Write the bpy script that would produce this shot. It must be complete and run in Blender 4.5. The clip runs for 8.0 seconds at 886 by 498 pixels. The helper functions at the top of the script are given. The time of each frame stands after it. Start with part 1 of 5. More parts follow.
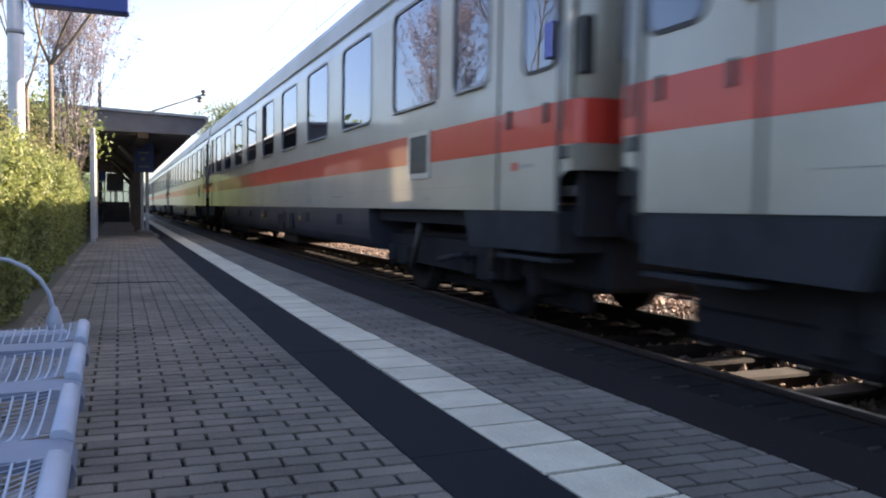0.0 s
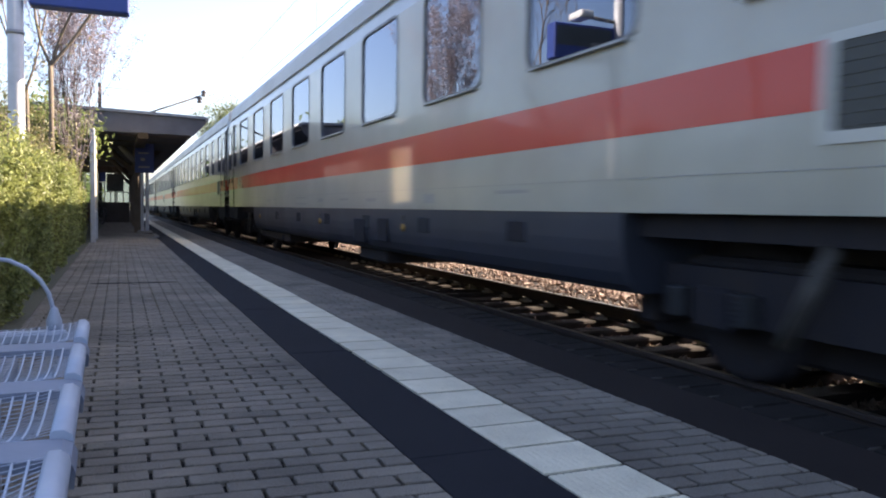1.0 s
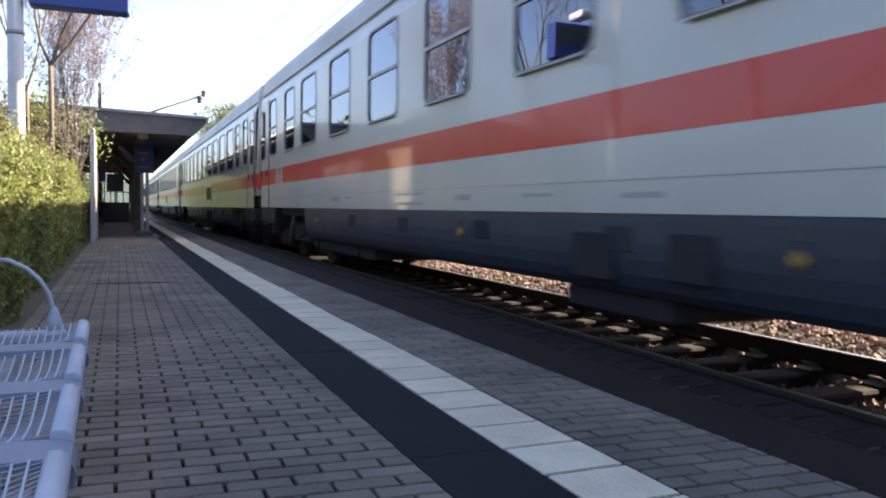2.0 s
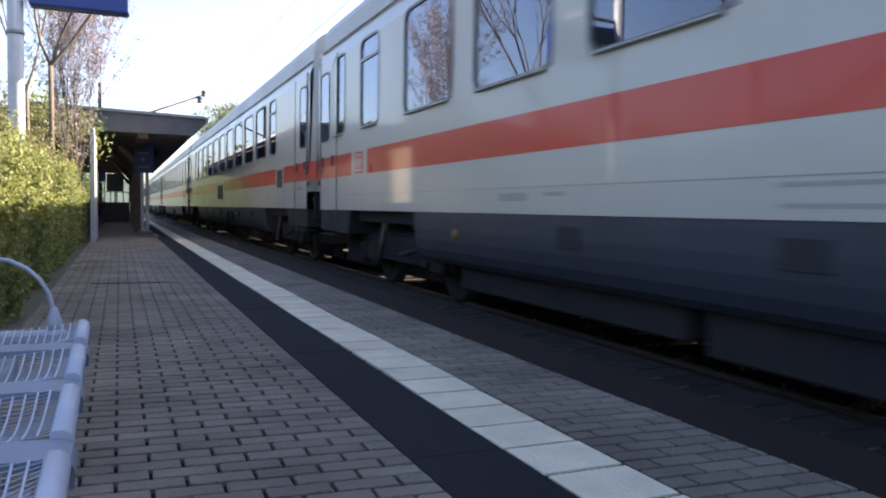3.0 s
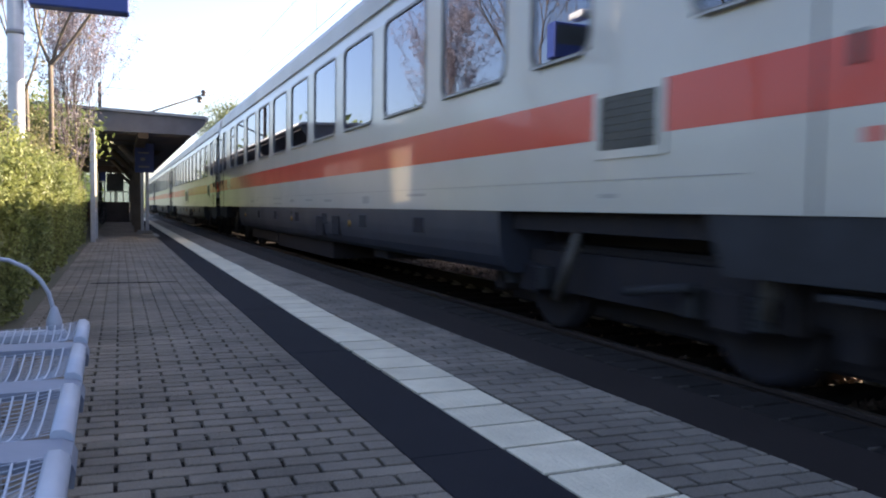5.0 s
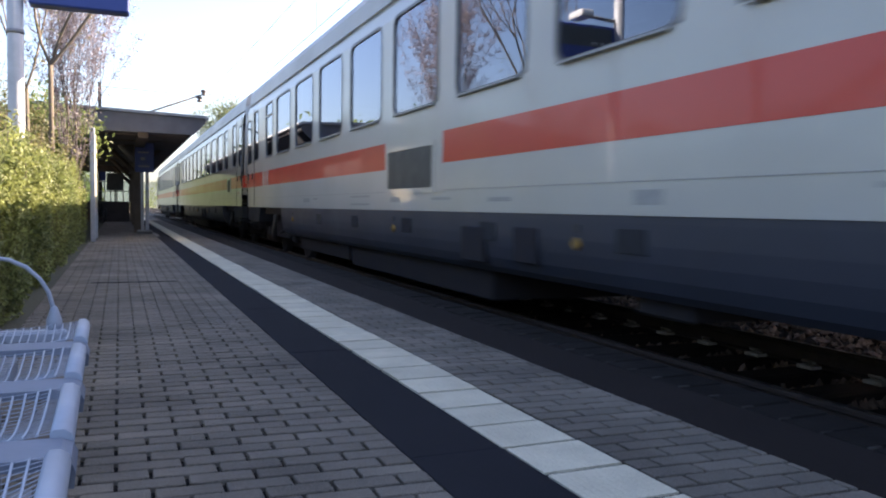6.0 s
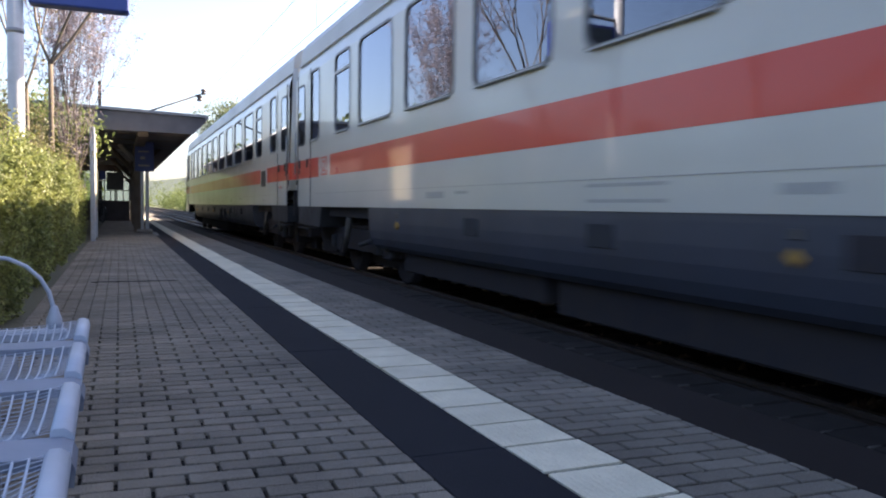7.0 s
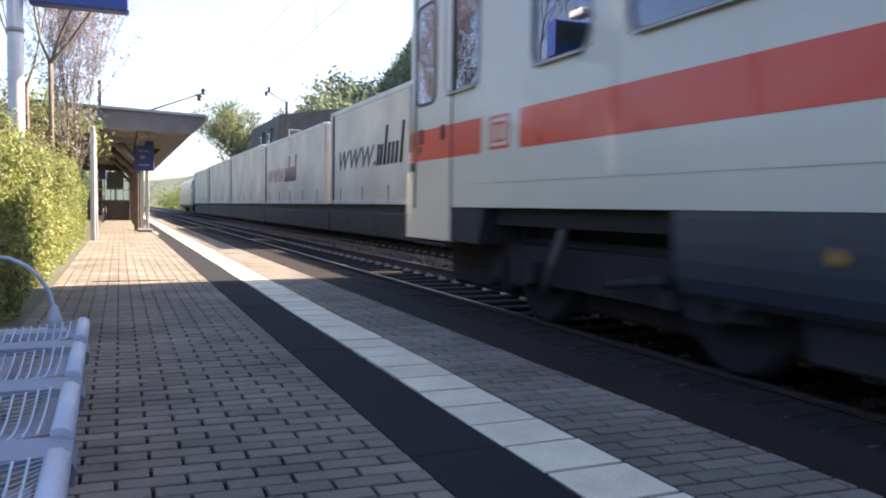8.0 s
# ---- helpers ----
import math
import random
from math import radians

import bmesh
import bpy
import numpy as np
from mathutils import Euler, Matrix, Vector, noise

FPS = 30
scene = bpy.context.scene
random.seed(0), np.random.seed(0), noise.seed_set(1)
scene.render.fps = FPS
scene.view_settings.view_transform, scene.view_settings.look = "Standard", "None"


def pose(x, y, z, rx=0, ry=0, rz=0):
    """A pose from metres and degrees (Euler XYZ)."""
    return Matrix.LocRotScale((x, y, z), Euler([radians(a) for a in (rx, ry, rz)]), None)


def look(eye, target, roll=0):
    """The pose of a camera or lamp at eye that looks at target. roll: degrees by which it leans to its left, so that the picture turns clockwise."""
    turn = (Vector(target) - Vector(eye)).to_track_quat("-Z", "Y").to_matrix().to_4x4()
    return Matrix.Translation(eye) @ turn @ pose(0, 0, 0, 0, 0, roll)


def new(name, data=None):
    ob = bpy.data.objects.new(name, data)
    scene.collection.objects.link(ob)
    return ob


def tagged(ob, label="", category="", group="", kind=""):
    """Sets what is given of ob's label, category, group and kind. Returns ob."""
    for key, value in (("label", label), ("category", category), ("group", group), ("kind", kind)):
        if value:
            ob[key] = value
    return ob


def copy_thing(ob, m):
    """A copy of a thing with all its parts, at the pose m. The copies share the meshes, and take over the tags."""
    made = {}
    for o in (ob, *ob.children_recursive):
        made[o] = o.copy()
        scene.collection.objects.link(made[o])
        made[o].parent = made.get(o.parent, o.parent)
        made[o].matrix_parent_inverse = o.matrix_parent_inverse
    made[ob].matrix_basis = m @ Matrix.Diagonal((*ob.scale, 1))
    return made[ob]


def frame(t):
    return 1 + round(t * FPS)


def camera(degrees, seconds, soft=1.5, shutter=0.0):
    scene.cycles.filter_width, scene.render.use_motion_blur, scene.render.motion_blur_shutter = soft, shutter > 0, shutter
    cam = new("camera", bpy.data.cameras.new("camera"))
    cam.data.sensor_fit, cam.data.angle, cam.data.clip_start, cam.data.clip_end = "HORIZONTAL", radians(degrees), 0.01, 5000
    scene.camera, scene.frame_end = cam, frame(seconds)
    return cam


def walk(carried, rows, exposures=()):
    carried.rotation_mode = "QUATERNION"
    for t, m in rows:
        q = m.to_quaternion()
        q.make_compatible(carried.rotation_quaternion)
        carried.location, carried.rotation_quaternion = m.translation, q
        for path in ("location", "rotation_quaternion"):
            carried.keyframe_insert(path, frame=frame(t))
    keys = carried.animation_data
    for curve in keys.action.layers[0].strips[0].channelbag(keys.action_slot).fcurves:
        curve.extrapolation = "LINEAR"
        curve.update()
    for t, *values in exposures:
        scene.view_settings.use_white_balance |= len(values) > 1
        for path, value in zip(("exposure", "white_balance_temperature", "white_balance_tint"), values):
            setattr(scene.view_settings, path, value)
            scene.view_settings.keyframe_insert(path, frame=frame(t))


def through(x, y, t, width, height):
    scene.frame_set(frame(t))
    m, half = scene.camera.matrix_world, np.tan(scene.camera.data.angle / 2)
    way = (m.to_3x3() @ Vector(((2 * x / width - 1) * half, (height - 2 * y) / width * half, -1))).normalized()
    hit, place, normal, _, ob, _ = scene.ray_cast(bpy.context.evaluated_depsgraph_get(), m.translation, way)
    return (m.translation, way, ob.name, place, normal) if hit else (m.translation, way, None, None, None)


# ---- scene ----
# Metres. x: across the platform towards the tracks, y: along the line, z: up from the platform paving.
cam = camera(59.5, 8.0, soft=2.0, shutter=0.12)


def eye_pose(pitch, yaw=22.67):
    return Matrix.Translation((0, 0, 0.824)) @ pose(0, 0, 0, 0, 0, -yaw) @ pose(0, 0, 0, 90 - pitch) @ pose(0, 0, 0, 0, 0, 0.83)


walk(cam, [(0.0, eye_pose(2.95)), (1.5, eye_pose(2.91)), (4.5, eye_pose(2.93)), (6.0, eye_pose(2.97)), (7.0, eye_pose(3.03)), (8.0, eye_pose(3.07))],
     exposures=[(0.0, 2.86, 6350, 20), (8.0, 2.86, 6350, 20)])

# ---- light ----
SUN_EL, SUN_AZ = radians(36.9), radians(84)      # azimuth clockwise from +y: nearly square to the line, over the tracks
world = bpy.data.worlds.new("sky")
scene.world = world
world.use_nodes = True
wn = world.node_tree.nodes
sky = wn.new("ShaderNodeTexSky")
sky.sky_type, sky.sun_disc, sky.sun_elevation, sky.sun_rotation = "NISHITA", False, SUN_EL, SUN_AZ
sky.air_density, sky.dust_density, sky.ozone_density = 1.0, 1.8, 1.0
wn["Background"].inputs["Strength"].default_value = 0.056
world.node_tree.links.new(sky.outputs[0], wn["Background"].inputs[0])
sun = new("sun", bpy.data.lights.new("sun", "SUN"))
sun.data.energy, sun.data.angle, sun.data.color = 3.9, radians(0.5), (1.0, 0.855, 0.62)
sun.matrix_world = look((60 * math.sin(SUN_AZ), 60 * math.cos(SUN_AZ), 60 * math.tan(SUN_EL)), (0, 0, 0))


# ---- materials ----
def rgb(c):
    return (c[0], c[1], c[2], 1.0)


def mat(name, col, rough=0.6, metal=0.0, col2=None, scale=6.0, fine=90.0, bump=0.15, coat=0.0, per_object=0.0, per_island=0.0, spec=0.5, detail=6.0, wear=0.5, grain=0.35, fixed=False):
    """Two scales of variation between col and col2, a fine bump, and if wanted a change from piece to piece."""
    m = bpy.data.materials.new(name)
    m.use_nodes = True
    nt, L = m.node_tree, m.node_tree.links
    b = nt.nodes["Principled BSDF"]
    b.inputs["Metallic"].default_value = metal
    b.inputs["Coat Weight"].default_value = coat
    b.inputs["Coat Roughness"].default_value = 0.06
    b.inputs["Specular IOR Level"].default_value = spec
    tc = nt.nodes.new("ShaderNodeTexCoord")
    n1 = nt.nodes.new("ShaderNodeTexNoise")
    n1.inputs["Scale"].default_value, n1.inputs["Detail"].default_value = scale, detail
    n2 = nt.nodes.new("ShaderNodeTexNoise")
    n2.inputs["Scale"].default_value, n2.inputs["Detail"].default_value = fine, 4.0
    where = nt.nodes.new("ShaderNodeNewGeometry").outputs["Position"] if fixed else tc.outputs["Object"]
    for n in (n1, n2):
        L.new(where, n.inputs["Vector"])
    mx = nt.nodes.new("ShaderNodeMix")
    mx.data_type = "RGBA"
    c2 = col2 or tuple(c * 0.7 for c in col)
    mx.inputs[6].default_value, mx.inputs[7].default_value = rgb(col), rgb(c2)
    ramp = nt.nodes.new("ShaderNodeMapRange")
    ramp.inputs[1].default_value, ramp.inputs[2].default_value = 0.5 - 0.25 / max(wear, 0.1) * 0.5, 0.5 + 0.25 / max(wear, 0.1) * 0.5
    L.new(n1.outputs[0], ramp.inputs[0])
    add = nt.nodes.new("ShaderNodeMath")
    add.operation = "MULTIPLY_ADD"
    add.inputs[1].default_value = grain
    L.new(n2.outputs[0], add.inputs[0])
    sub = nt.nodes.new("ShaderNodeMath")
    sub.operation = "SUBTRACT"
    L.new(ramp.outputs[0], sub.inputs[0])
    sub.inputs[1].default_value = grain / 2
    L.new(sub.outputs[0], add.inputs[2])
    add.use_clamp = True
    L.new(add.outputs[0], mx.inputs[0])
    out = mx.outputs[2]
    if per_object or per_island:
        src = nt.nodes.new("ShaderNodeObjectInfo" if per_object else "ShaderNodeNewGeometry")
        hsv = nt.nodes.new("ShaderNodeHueSaturation")
        mr = nt.nodes.new("ShaderNodeMapRange")
        k = per_object or per_island
        mr.inputs[3].default_value, mr.inputs[4].default_value = 1 - k, 1 + k
        L.new(src.outputs["Random" if per_object else "Random Per Island"], mr.inputs[0])
        L.new(mr.outputs[0], hsv.inputs["Value"])
        L.new(out, hsv.inputs["Color"])
        out = hsv.outputs[0]
    L.new(out, b.inputs["Base Color"])
    rr = nt.nodes.new("ShaderNodeMapRange")
    rr.inputs[3].default_value, rr.inputs[4].default_value = max(rough - 0.08, 0.02), min(rough + 0.1, 1)
    L.new(n1.outputs[0], rr.inputs[0])
    L.new(rr.outputs[0], b.inputs["Roughness"])
    if bump:
        bp = nt.nodes.new("ShaderNodeBump")
        bp.inputs["Strength"].default_value, bp.inputs["Distance"].default_value = bump, 0.01
        L.new(n2.outputs[0], bp.inputs["Height"])
        L.new(bp.outputs[0], b.inputs["Normal"])
    return m


def leaf_mat(name, col, col2, k=0.35, through=0.45):
    m = mat(name, col, 0.5, col2=col2, scale=1.5, fine=30, bump=0, per_island=k)
    nt, L = m.node_tree, m.node_tree.links
    b = nt.nodes["Principled BSDF"]
    tr = nt.nodes.new("ShaderNodeBsdfTranslucent")
    src = b.inputs["Base Color"].links[0].from_socket
    L.new(src, tr.inputs["Color"])
    mx = nt.nodes.new("ShaderNodeMixShader")
    mx.inputs[0].default_value = through
    L.new(b.outputs[0], mx.inputs[1])
    L.new(tr.outputs[0], mx.inputs[2])
    L.new(mx.outputs[0], nt.nodes["Material Output"].inputs[0])
    return m


def glass_mat(name, tint=(0.2, 0.22, 0.23), gloss=0.85):
    m = bpy.data.materials.new(name)
    m.use_nodes = True
    nt, L = m.node_tree, m.node_tree.links
    nt.nodes.remove(nt.nodes["Principled BSDF"])
    lw = nt.nodes.new("ShaderNodeLayerWeight")
    lw.inputs[0].default_value = 0.5
    sq = nt.nodes.new("ShaderNodeMath")
    sq.operation = "POWER"
    sq.inputs[1].default_value = 2.0
    L.new(lw.outputs["Facing"], sq.inputs[0])
    fr = nt.nodes.new("ShaderNodeMath")
    fr.operation = "MULTIPLY_ADD"
    fr.inputs[1].default_value, fr.inputs[2].default_value = gloss, 0.05
    L.new(sq.outputs[0], fr.inputs[0])
    t = nt.nodes.new("ShaderNodeBsdfTransparent")
    t.inputs[0].default_value = rgb(tint)
    g = nt.nodes.new("ShaderNodeBsdfGlossy")
    g.inputs["Color"].default_value, g.inputs["Roughness"].default_value = (0.72, 0.77, 0.88, 1), 0.015
    mx = nt.nodes.new("ShaderNodeMixShader")
    L.new(fr.outputs[0], mx.inputs[0])
    L.new(t.outputs[0], mx.inputs[1])
    L.new(g.outputs[0], mx.inputs[2])
    L.new(mx.outputs[0], nt.nodes["Material Output"].inputs[0])
    return m


M = {
    "brick": mat("paving_brick", (0.117, 0.103, 0.084), 0.9, col2=(0.236, 0.21, 0.17), scale=1.6, fine=150, bump=1.0, wear=0.6, grain=1.3, fixed=True, per_object=0.16),
    "brick_far": mat("paving_brick_joined", (0.117, 0.103, 0.084), 0.9, col2=(0.236, 0.21, 0.17), scale=1.6, fine=150, bump=1.0, wear=0.6, grain=1.3, fixed=True, per_island=0.16),
    "joint": mat("joint_sand", (0.012, 0.0115, 0.011), 0.95, col2=(0.024, 0.022, 0.02), scale=9, fine=200, bump=0.6),
    "dark_asphalt": mat("dark_edge_asphalt", (0.016, 0.013, 0.0125), 0.95, col2=(0.024, 0.0195, 0.018), scale=2, fine=160, bump=0.5),
    "dark_strip": mat("dark_strip_asphalt", (0.0135, 0.0145, 0.019), 0.95, col2=(0.022, 0.023, 0.028), scale=2, fine=160, bump=0.5),
    "white_tile": mat("white_tactile_concrete", (0.74, 0.69, 0.53), 0.85, col2=(0.52, 0.485, 0.37), scale=5, fine=110, bump=0.8, per_object=0.07, wear=0.35, grain=1.0, fixed=True),
    "coping": mat("coping_stone", (0.016, 0.0145, 0.0135), 0.95, col2=(0.009, 0.008, 0.0075), scale=5, fine=80, bump=0.6, fixed=True, per_object=0.15),
    "concrete": mat("weathered_concrete", (0.3, 0.29, 0.27), 0.9, col2=(0.2, 0.19, 0.18), scale=3, fine=60, bump=0.4),
    "soil": mat("soil_and_grass", (0.055, 0.06, 0.034), 0.95, col2=(0.085, 0.08, 0.052), scale=0.6, fine=20, bump=0.6),
    "ballast": mat("ballast_stone", (0.26, 0.185, 0.135), 0.9, col2=(0.12, 0.085, 0.065), scale=3, fine=50, bump=0.5, per_island=0.35),
    # far darker than the stones: shade under the train is put into this brown
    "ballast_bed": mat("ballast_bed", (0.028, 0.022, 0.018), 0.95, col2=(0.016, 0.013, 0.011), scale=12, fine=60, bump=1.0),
    # darker than concrete: the shade below the coaches is in the colour
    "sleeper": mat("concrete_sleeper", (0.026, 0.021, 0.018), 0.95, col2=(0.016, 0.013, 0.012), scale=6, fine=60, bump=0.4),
    "clip": mat("pale_grimy_clip", (0.42, 0.38, 0.32), 0.8, col2=(0.2, 0.17, 0.14), scale=9, fine=60, bump=0.3, fixed=True),
    "rail_side": mat("rusty_rail", (0.04, 0.026, 0.02), 0.85, col2=(0.024, 0.017, 0.014), scale=8, fine=60, bump=0.4),
    "rail_top": mat("polished_rail_head", (0.22, 0.21, 0.2), 0.45, 1.0, scale=4, fine=50, bump=0.05),
    "grey_paint": mat("light_grey_car_paint", (0.43, 0.435, 0.41), 0.3, col2=(0.37, 0.37, 0.34), scale=0.8, fine=7, bump=0.0, coat=0.42, wear=0.4),
    "dirty_grey": mat("grimy_light_grey_car_paint", (0.39, 0.39, 0.35), 0.3, col2=(0.29, 0.28, 0.235), scale=0.7, fine=6, bump=0.0, coat=0.5, wear=0.5),
    "red_paint": mat("traffic_red_paint", (0.52, 0.044, 0.027), 0.3, spec=0.25, col2=(0.46, 0.04, 0.026), scale=0.8, fine=7, bump=0.0, coat=0.35, wear=0.4),
    "roof_paint": mat("grey_roof_paint", (0.42, 0.44, 0.45), 0.45, col2=(0.33, 0.34, 0.34), scale=0.6, fine=8, bump=0.05, coat=0.1),
    "skirt": mat("dark_blue_grey_skirt", (0.031, 0.037, 0.056), 0.5, col2=(0.022, 0.026, 0.038), scale=1.2, fine=10, bump=0.05),
    "step_grey": mat("grimy_step_box", (0.034, 0.037, 0.043), 0.75, col2=(0.024, 0.025, 0.028), scale=4, fine=30, bump=0.2),
    "rim": mat("grey_window_rim", (0.17, 0.175, 0.18), 0.4, 0.5, col2=(0.11, 0.112, 0.115), scale=6, fine=50, bump=0.05),
    "under": mat("grimy_underframe", (0.022, 0.022, 0.029), 0.9, col2=(0.034, 0.031, 0.032), scale=4, fine=40, bump=0.4),
    "damper": mat("dusty_grey_damper", (0.075, 0.072, 0.065), 0.65, col2=(0.035, 0.032, 0.03), scale=8, fine=40, bump=0.2),
    "rubber": mat("black_rubber", (0.022, 0.023, 0.025), 0.6, col2=(0.035, 0.035, 0.036), scale=6, fine=50, bump=0.1),
    "frame_alu": mat("brushed_window_frame", (0.34, 0.35, 0.36), 0.4, 0.7, scale=5, fine=60, bump=0.05),
    "glass": glass_mat("tinted_car_glass"),
    "clear_glass": glass_mat("clear_glass", (0.85, 0.9, 0.9), 0.4),
    "interior": mat("car_interior_panel", (0.11, 0.105, 0.1), 0.7, scale=2, fine=30, bump=0.05),
    "seat": mat("dark_blue_seat_plush", (0.03, 0.05, 0.13), 0.9, scale=6, fine=90, bump=0.3),
    "grille": mat("grey_grille_metal", (0.06, 0.064, 0.062), 0.5, 0.3, scale=5, fine=40, bump=0.2),
    "yellow": mat("yellow_marking", (0.32, 0.18, 0.03), 0.6, scale=5, fine=30, bump=0.05),
    "white": mat("white_marking", (0.75, 0.76, 0.75), 0.6, col2=(0.6, 0.6, 0.6), scale=5, fine=30, bump=0.05),
    "ink": mat("dark_lettering", (0.07, 0.08, 0.085), 0.6, scale=5, fine=30, bump=0.0),
    "faint_ink": mat("faded_grey_print", (0.24, 0.245, 0.235), 0.6, col2=(0.33, 0.33, 0.31), scale=25, fine=60, bump=0.0),
    "rust_ink": mat("faded_brown_lettering", (0.3, 0.2, 0.17), 0.7, col2=(0.36, 0.3, 0.26), scale=5, fine=30, bump=0.0),
    "bench": mat("pale_blue_grey_enamel", (0.36, 0.415, 0.5), 0.5, col2=(0.31, 0.365, 0.45), scale=6, fine=60, bump=0.05, coat=0.0),
    "bench_plate": mat("dull_blue_grey_enamel", (0.17, 0.2, 0.26), 0.6, col2=(0.14, 0.17, 0.22), scale=6, fine=60, bump=0.05),
    "mortar": mat("pale_mortar", (0.07, 0.064, 0.058), 0.95, col2=(0.02, 0.019, 0.018), scale=9, fine=80, bump=0.4),
    "galv": mat("galvanised_steel", (0.3, 0.31, 0.33), 0.55, 0.5, col2=(0.22, 0.225, 0.24), scale=7, fine=50, bump=0.1),
    "galv_pale": mat("pale_galvanised_steel", (0.5, 0.51, 0.53), 0.55, 0.2, col2=(0.4, 0.41, 0.43), scale=7, fine=50, bump=0.1),
    "sign_blue": mat("dark_blue_sign_enamel", (0.026, 0.055, 0.25), 0.5, col2=(0.02, 0.045, 0.2), scale=3, fine=40, bump=0.03),
    "wood_dark": mat("dark_stained_timber", (0.11, 0.09, 0.08), 0.75, col2=(0.075, 0.062, 0.056), scale=4, fine=60, bump=0.3),
    "wood": mat("weathered_timber", (0.16, 0.12, 0.085), 0.75, col2=(0.1, 0.077, 0.055), scale=4, fine=60, bump=0.3),
    "fascia": mat("weathered_grey_boards", (0.12, 0.122, 0.14), 0.8, col2=(0.085, 0.086, 0.1), scale=3, fine=40, bump=0.3),
    "slate": mat("slate_roof", (0.05, 0.052, 0.06), 0.7, col2=(0.035, 0.037, 0.043), scale=2, fine=12, bump=0.5),
    "plaster": mat("grey_plaster", (0.36, 0.35, 0.34), 0.9, col2=(0.28, 0.27, 0.26), scale=1, fine=20, bump=0.3),
    "tarp": mat("white_trailer_tarpaulin", (0.64, 0.6, 0.48), 0.65, col2=(0.42, 0.385, 0.3), scale=0.5, fine=6, bump=0.1, wear=0.5),
    "trailer_white": mat("white_trailer_panel", (0.56, 0.55, 0.51), 0.5, col2=(0.42, 0.41, 0.38), scale=1, fine=8, bump=0.03),
    "wagon": mat("brown_black_wagon_steel", (0.05, 0.042, 0.037), 0.75, col2=(0.03, 0.026, 0.024), scale=3, fine=30, bump=0.3),
    "loco": mat("grey_green_locomotive_paint", (0.13, 0.18, 0.2), 0.4, scale=1, fine=10, bump=0.02, coat=0.3),
    "bark": mat("young_tree_bark", (0.14, 0.11, 0.08), 0.85, col2=(0.085, 0.068, 0.05), scale=5, fine=50, bump=0.6),
    "twig": mat("brown_twigs", (0.14, 0.11, 0.095), 0.85, col2=(0.095, 0.075, 0.065), scale=5, fine=50, bump=0.3),
    "hedge_leaf": leaf_mat("hedge_leaves", (0.31, 0.32, 0.1), (0.115, 0.155, 0.055), 0.45),
    "spring_leaf": leaf_mat("pale_spring_leaves", (0.2, 0.19, 0.075), (0.15, 0.13, 0.06)),
    "pink_leaf": leaf_mat("pale_mauve_blossom", (0.3, 0.26, 0.3), (0.22, 0.19, 0.2)),
    "tree_leaf": leaf_mat("tree_leaves", (0.16, 0.2, 0.065), (0.09, 0.125, 0.045), through=0.6),
    # paler copy of the tree leaves, with distance haze put into the colour
    "spring_tree": leaf_mat("spring_tree_leaves", (0.2, 0.235, 0.125), (0.12, 0.15, 0.085), through=0.6),
    "far_leaf": leaf_mat("far_wood_leaves", (0.16, 0.2, 0.105), (0.085, 0.12, 0.08), 0.45, 0.55),
    "far_hill": mat("hazy_wooded_hill", (0.06, 0.08, 0.065), 0.95, col2=(0.045, 0.06, 0.055), scale=0.05, fine=0.6, bump=0),
    "wire": mat("copper_wire", (0.06, 0.06, 0.055), 0.5, 0.5, scale=5, fine=30, bump=0),
    "porcelain": mat("brown_porcelain", (0.05, 0.035, 0.03), 0.3, scale=5, fine=30, bump=0, coat=0.4),
    "poster": mat("cream_poster_paper", (0.68, 0.62, 0.46), 0.35, col2=(0.6, 0.54, 0.4), scale=4, fine=30, bump=0.0, coat=0.3),
}

for key in ("dark_asphalt", "coping", "mortar", "under", "step_grey", "dark_strip", "joint", "ballast_bed", "sleeper"):        # porous, with hardly any sheen
    M[key].node_tree.nodes["Principled BSDF"].inputs["Specular IOR Level"].default_value = 0.15


# ---- mesh helpers ----
def finish(name, bm, material, parent=None, label="", m=None):
    me = bpy.data.meshes.new(name)
    bm.to_mesh(me)
    bm.free()
    me.materials.append(M[material])
    ob = new(name, me)
    if parent:
        ob.parent = parent
    if m is not None:
        ob.matrix_basis = m
    if label:
        ob["label"] = label
    return ob


def part(name, bm, material, parent, label=""):
    return finish(name, bm, material, parent, label)


def thing(name, label, category, group="", kind="", m=None):
    e = new(name)
    if m is not None:
        e.matrix_basis = m
    return tagged(e, label, category, group, kind)


def box(bm, x0, x1, y0, y1, z0, z1, bevel=0.0, seg=1):
    tmp = bmesh.new()
    bmesh.ops.create_cube(tmp, size=1)
    bmesh.ops.scale(tmp, vec=(x1 - x0, y1 - y0, z1 - z0), verts=tmp.verts)
    bmesh.ops.translate(tmp, vec=((x0 + x1) / 2, (y0 + y1) / 2, (z0 + z1) / 2), verts=tmp.verts)
    if bevel:
        bmesh.ops.bevel(tmp, geom=tmp.edges[:], offset=bevel, segments=seg, affect="EDGES", profile=0.5)
    me = bpy.data.meshes.new("tmp")
    tmp.to_mesh(me)
    tmp.free()
    bm.from_mesh(me)
    bpy.data.meshes.remove(me)
    return bm


def B(*a, **k):
    return box(bmesh.new(), *a, **k)


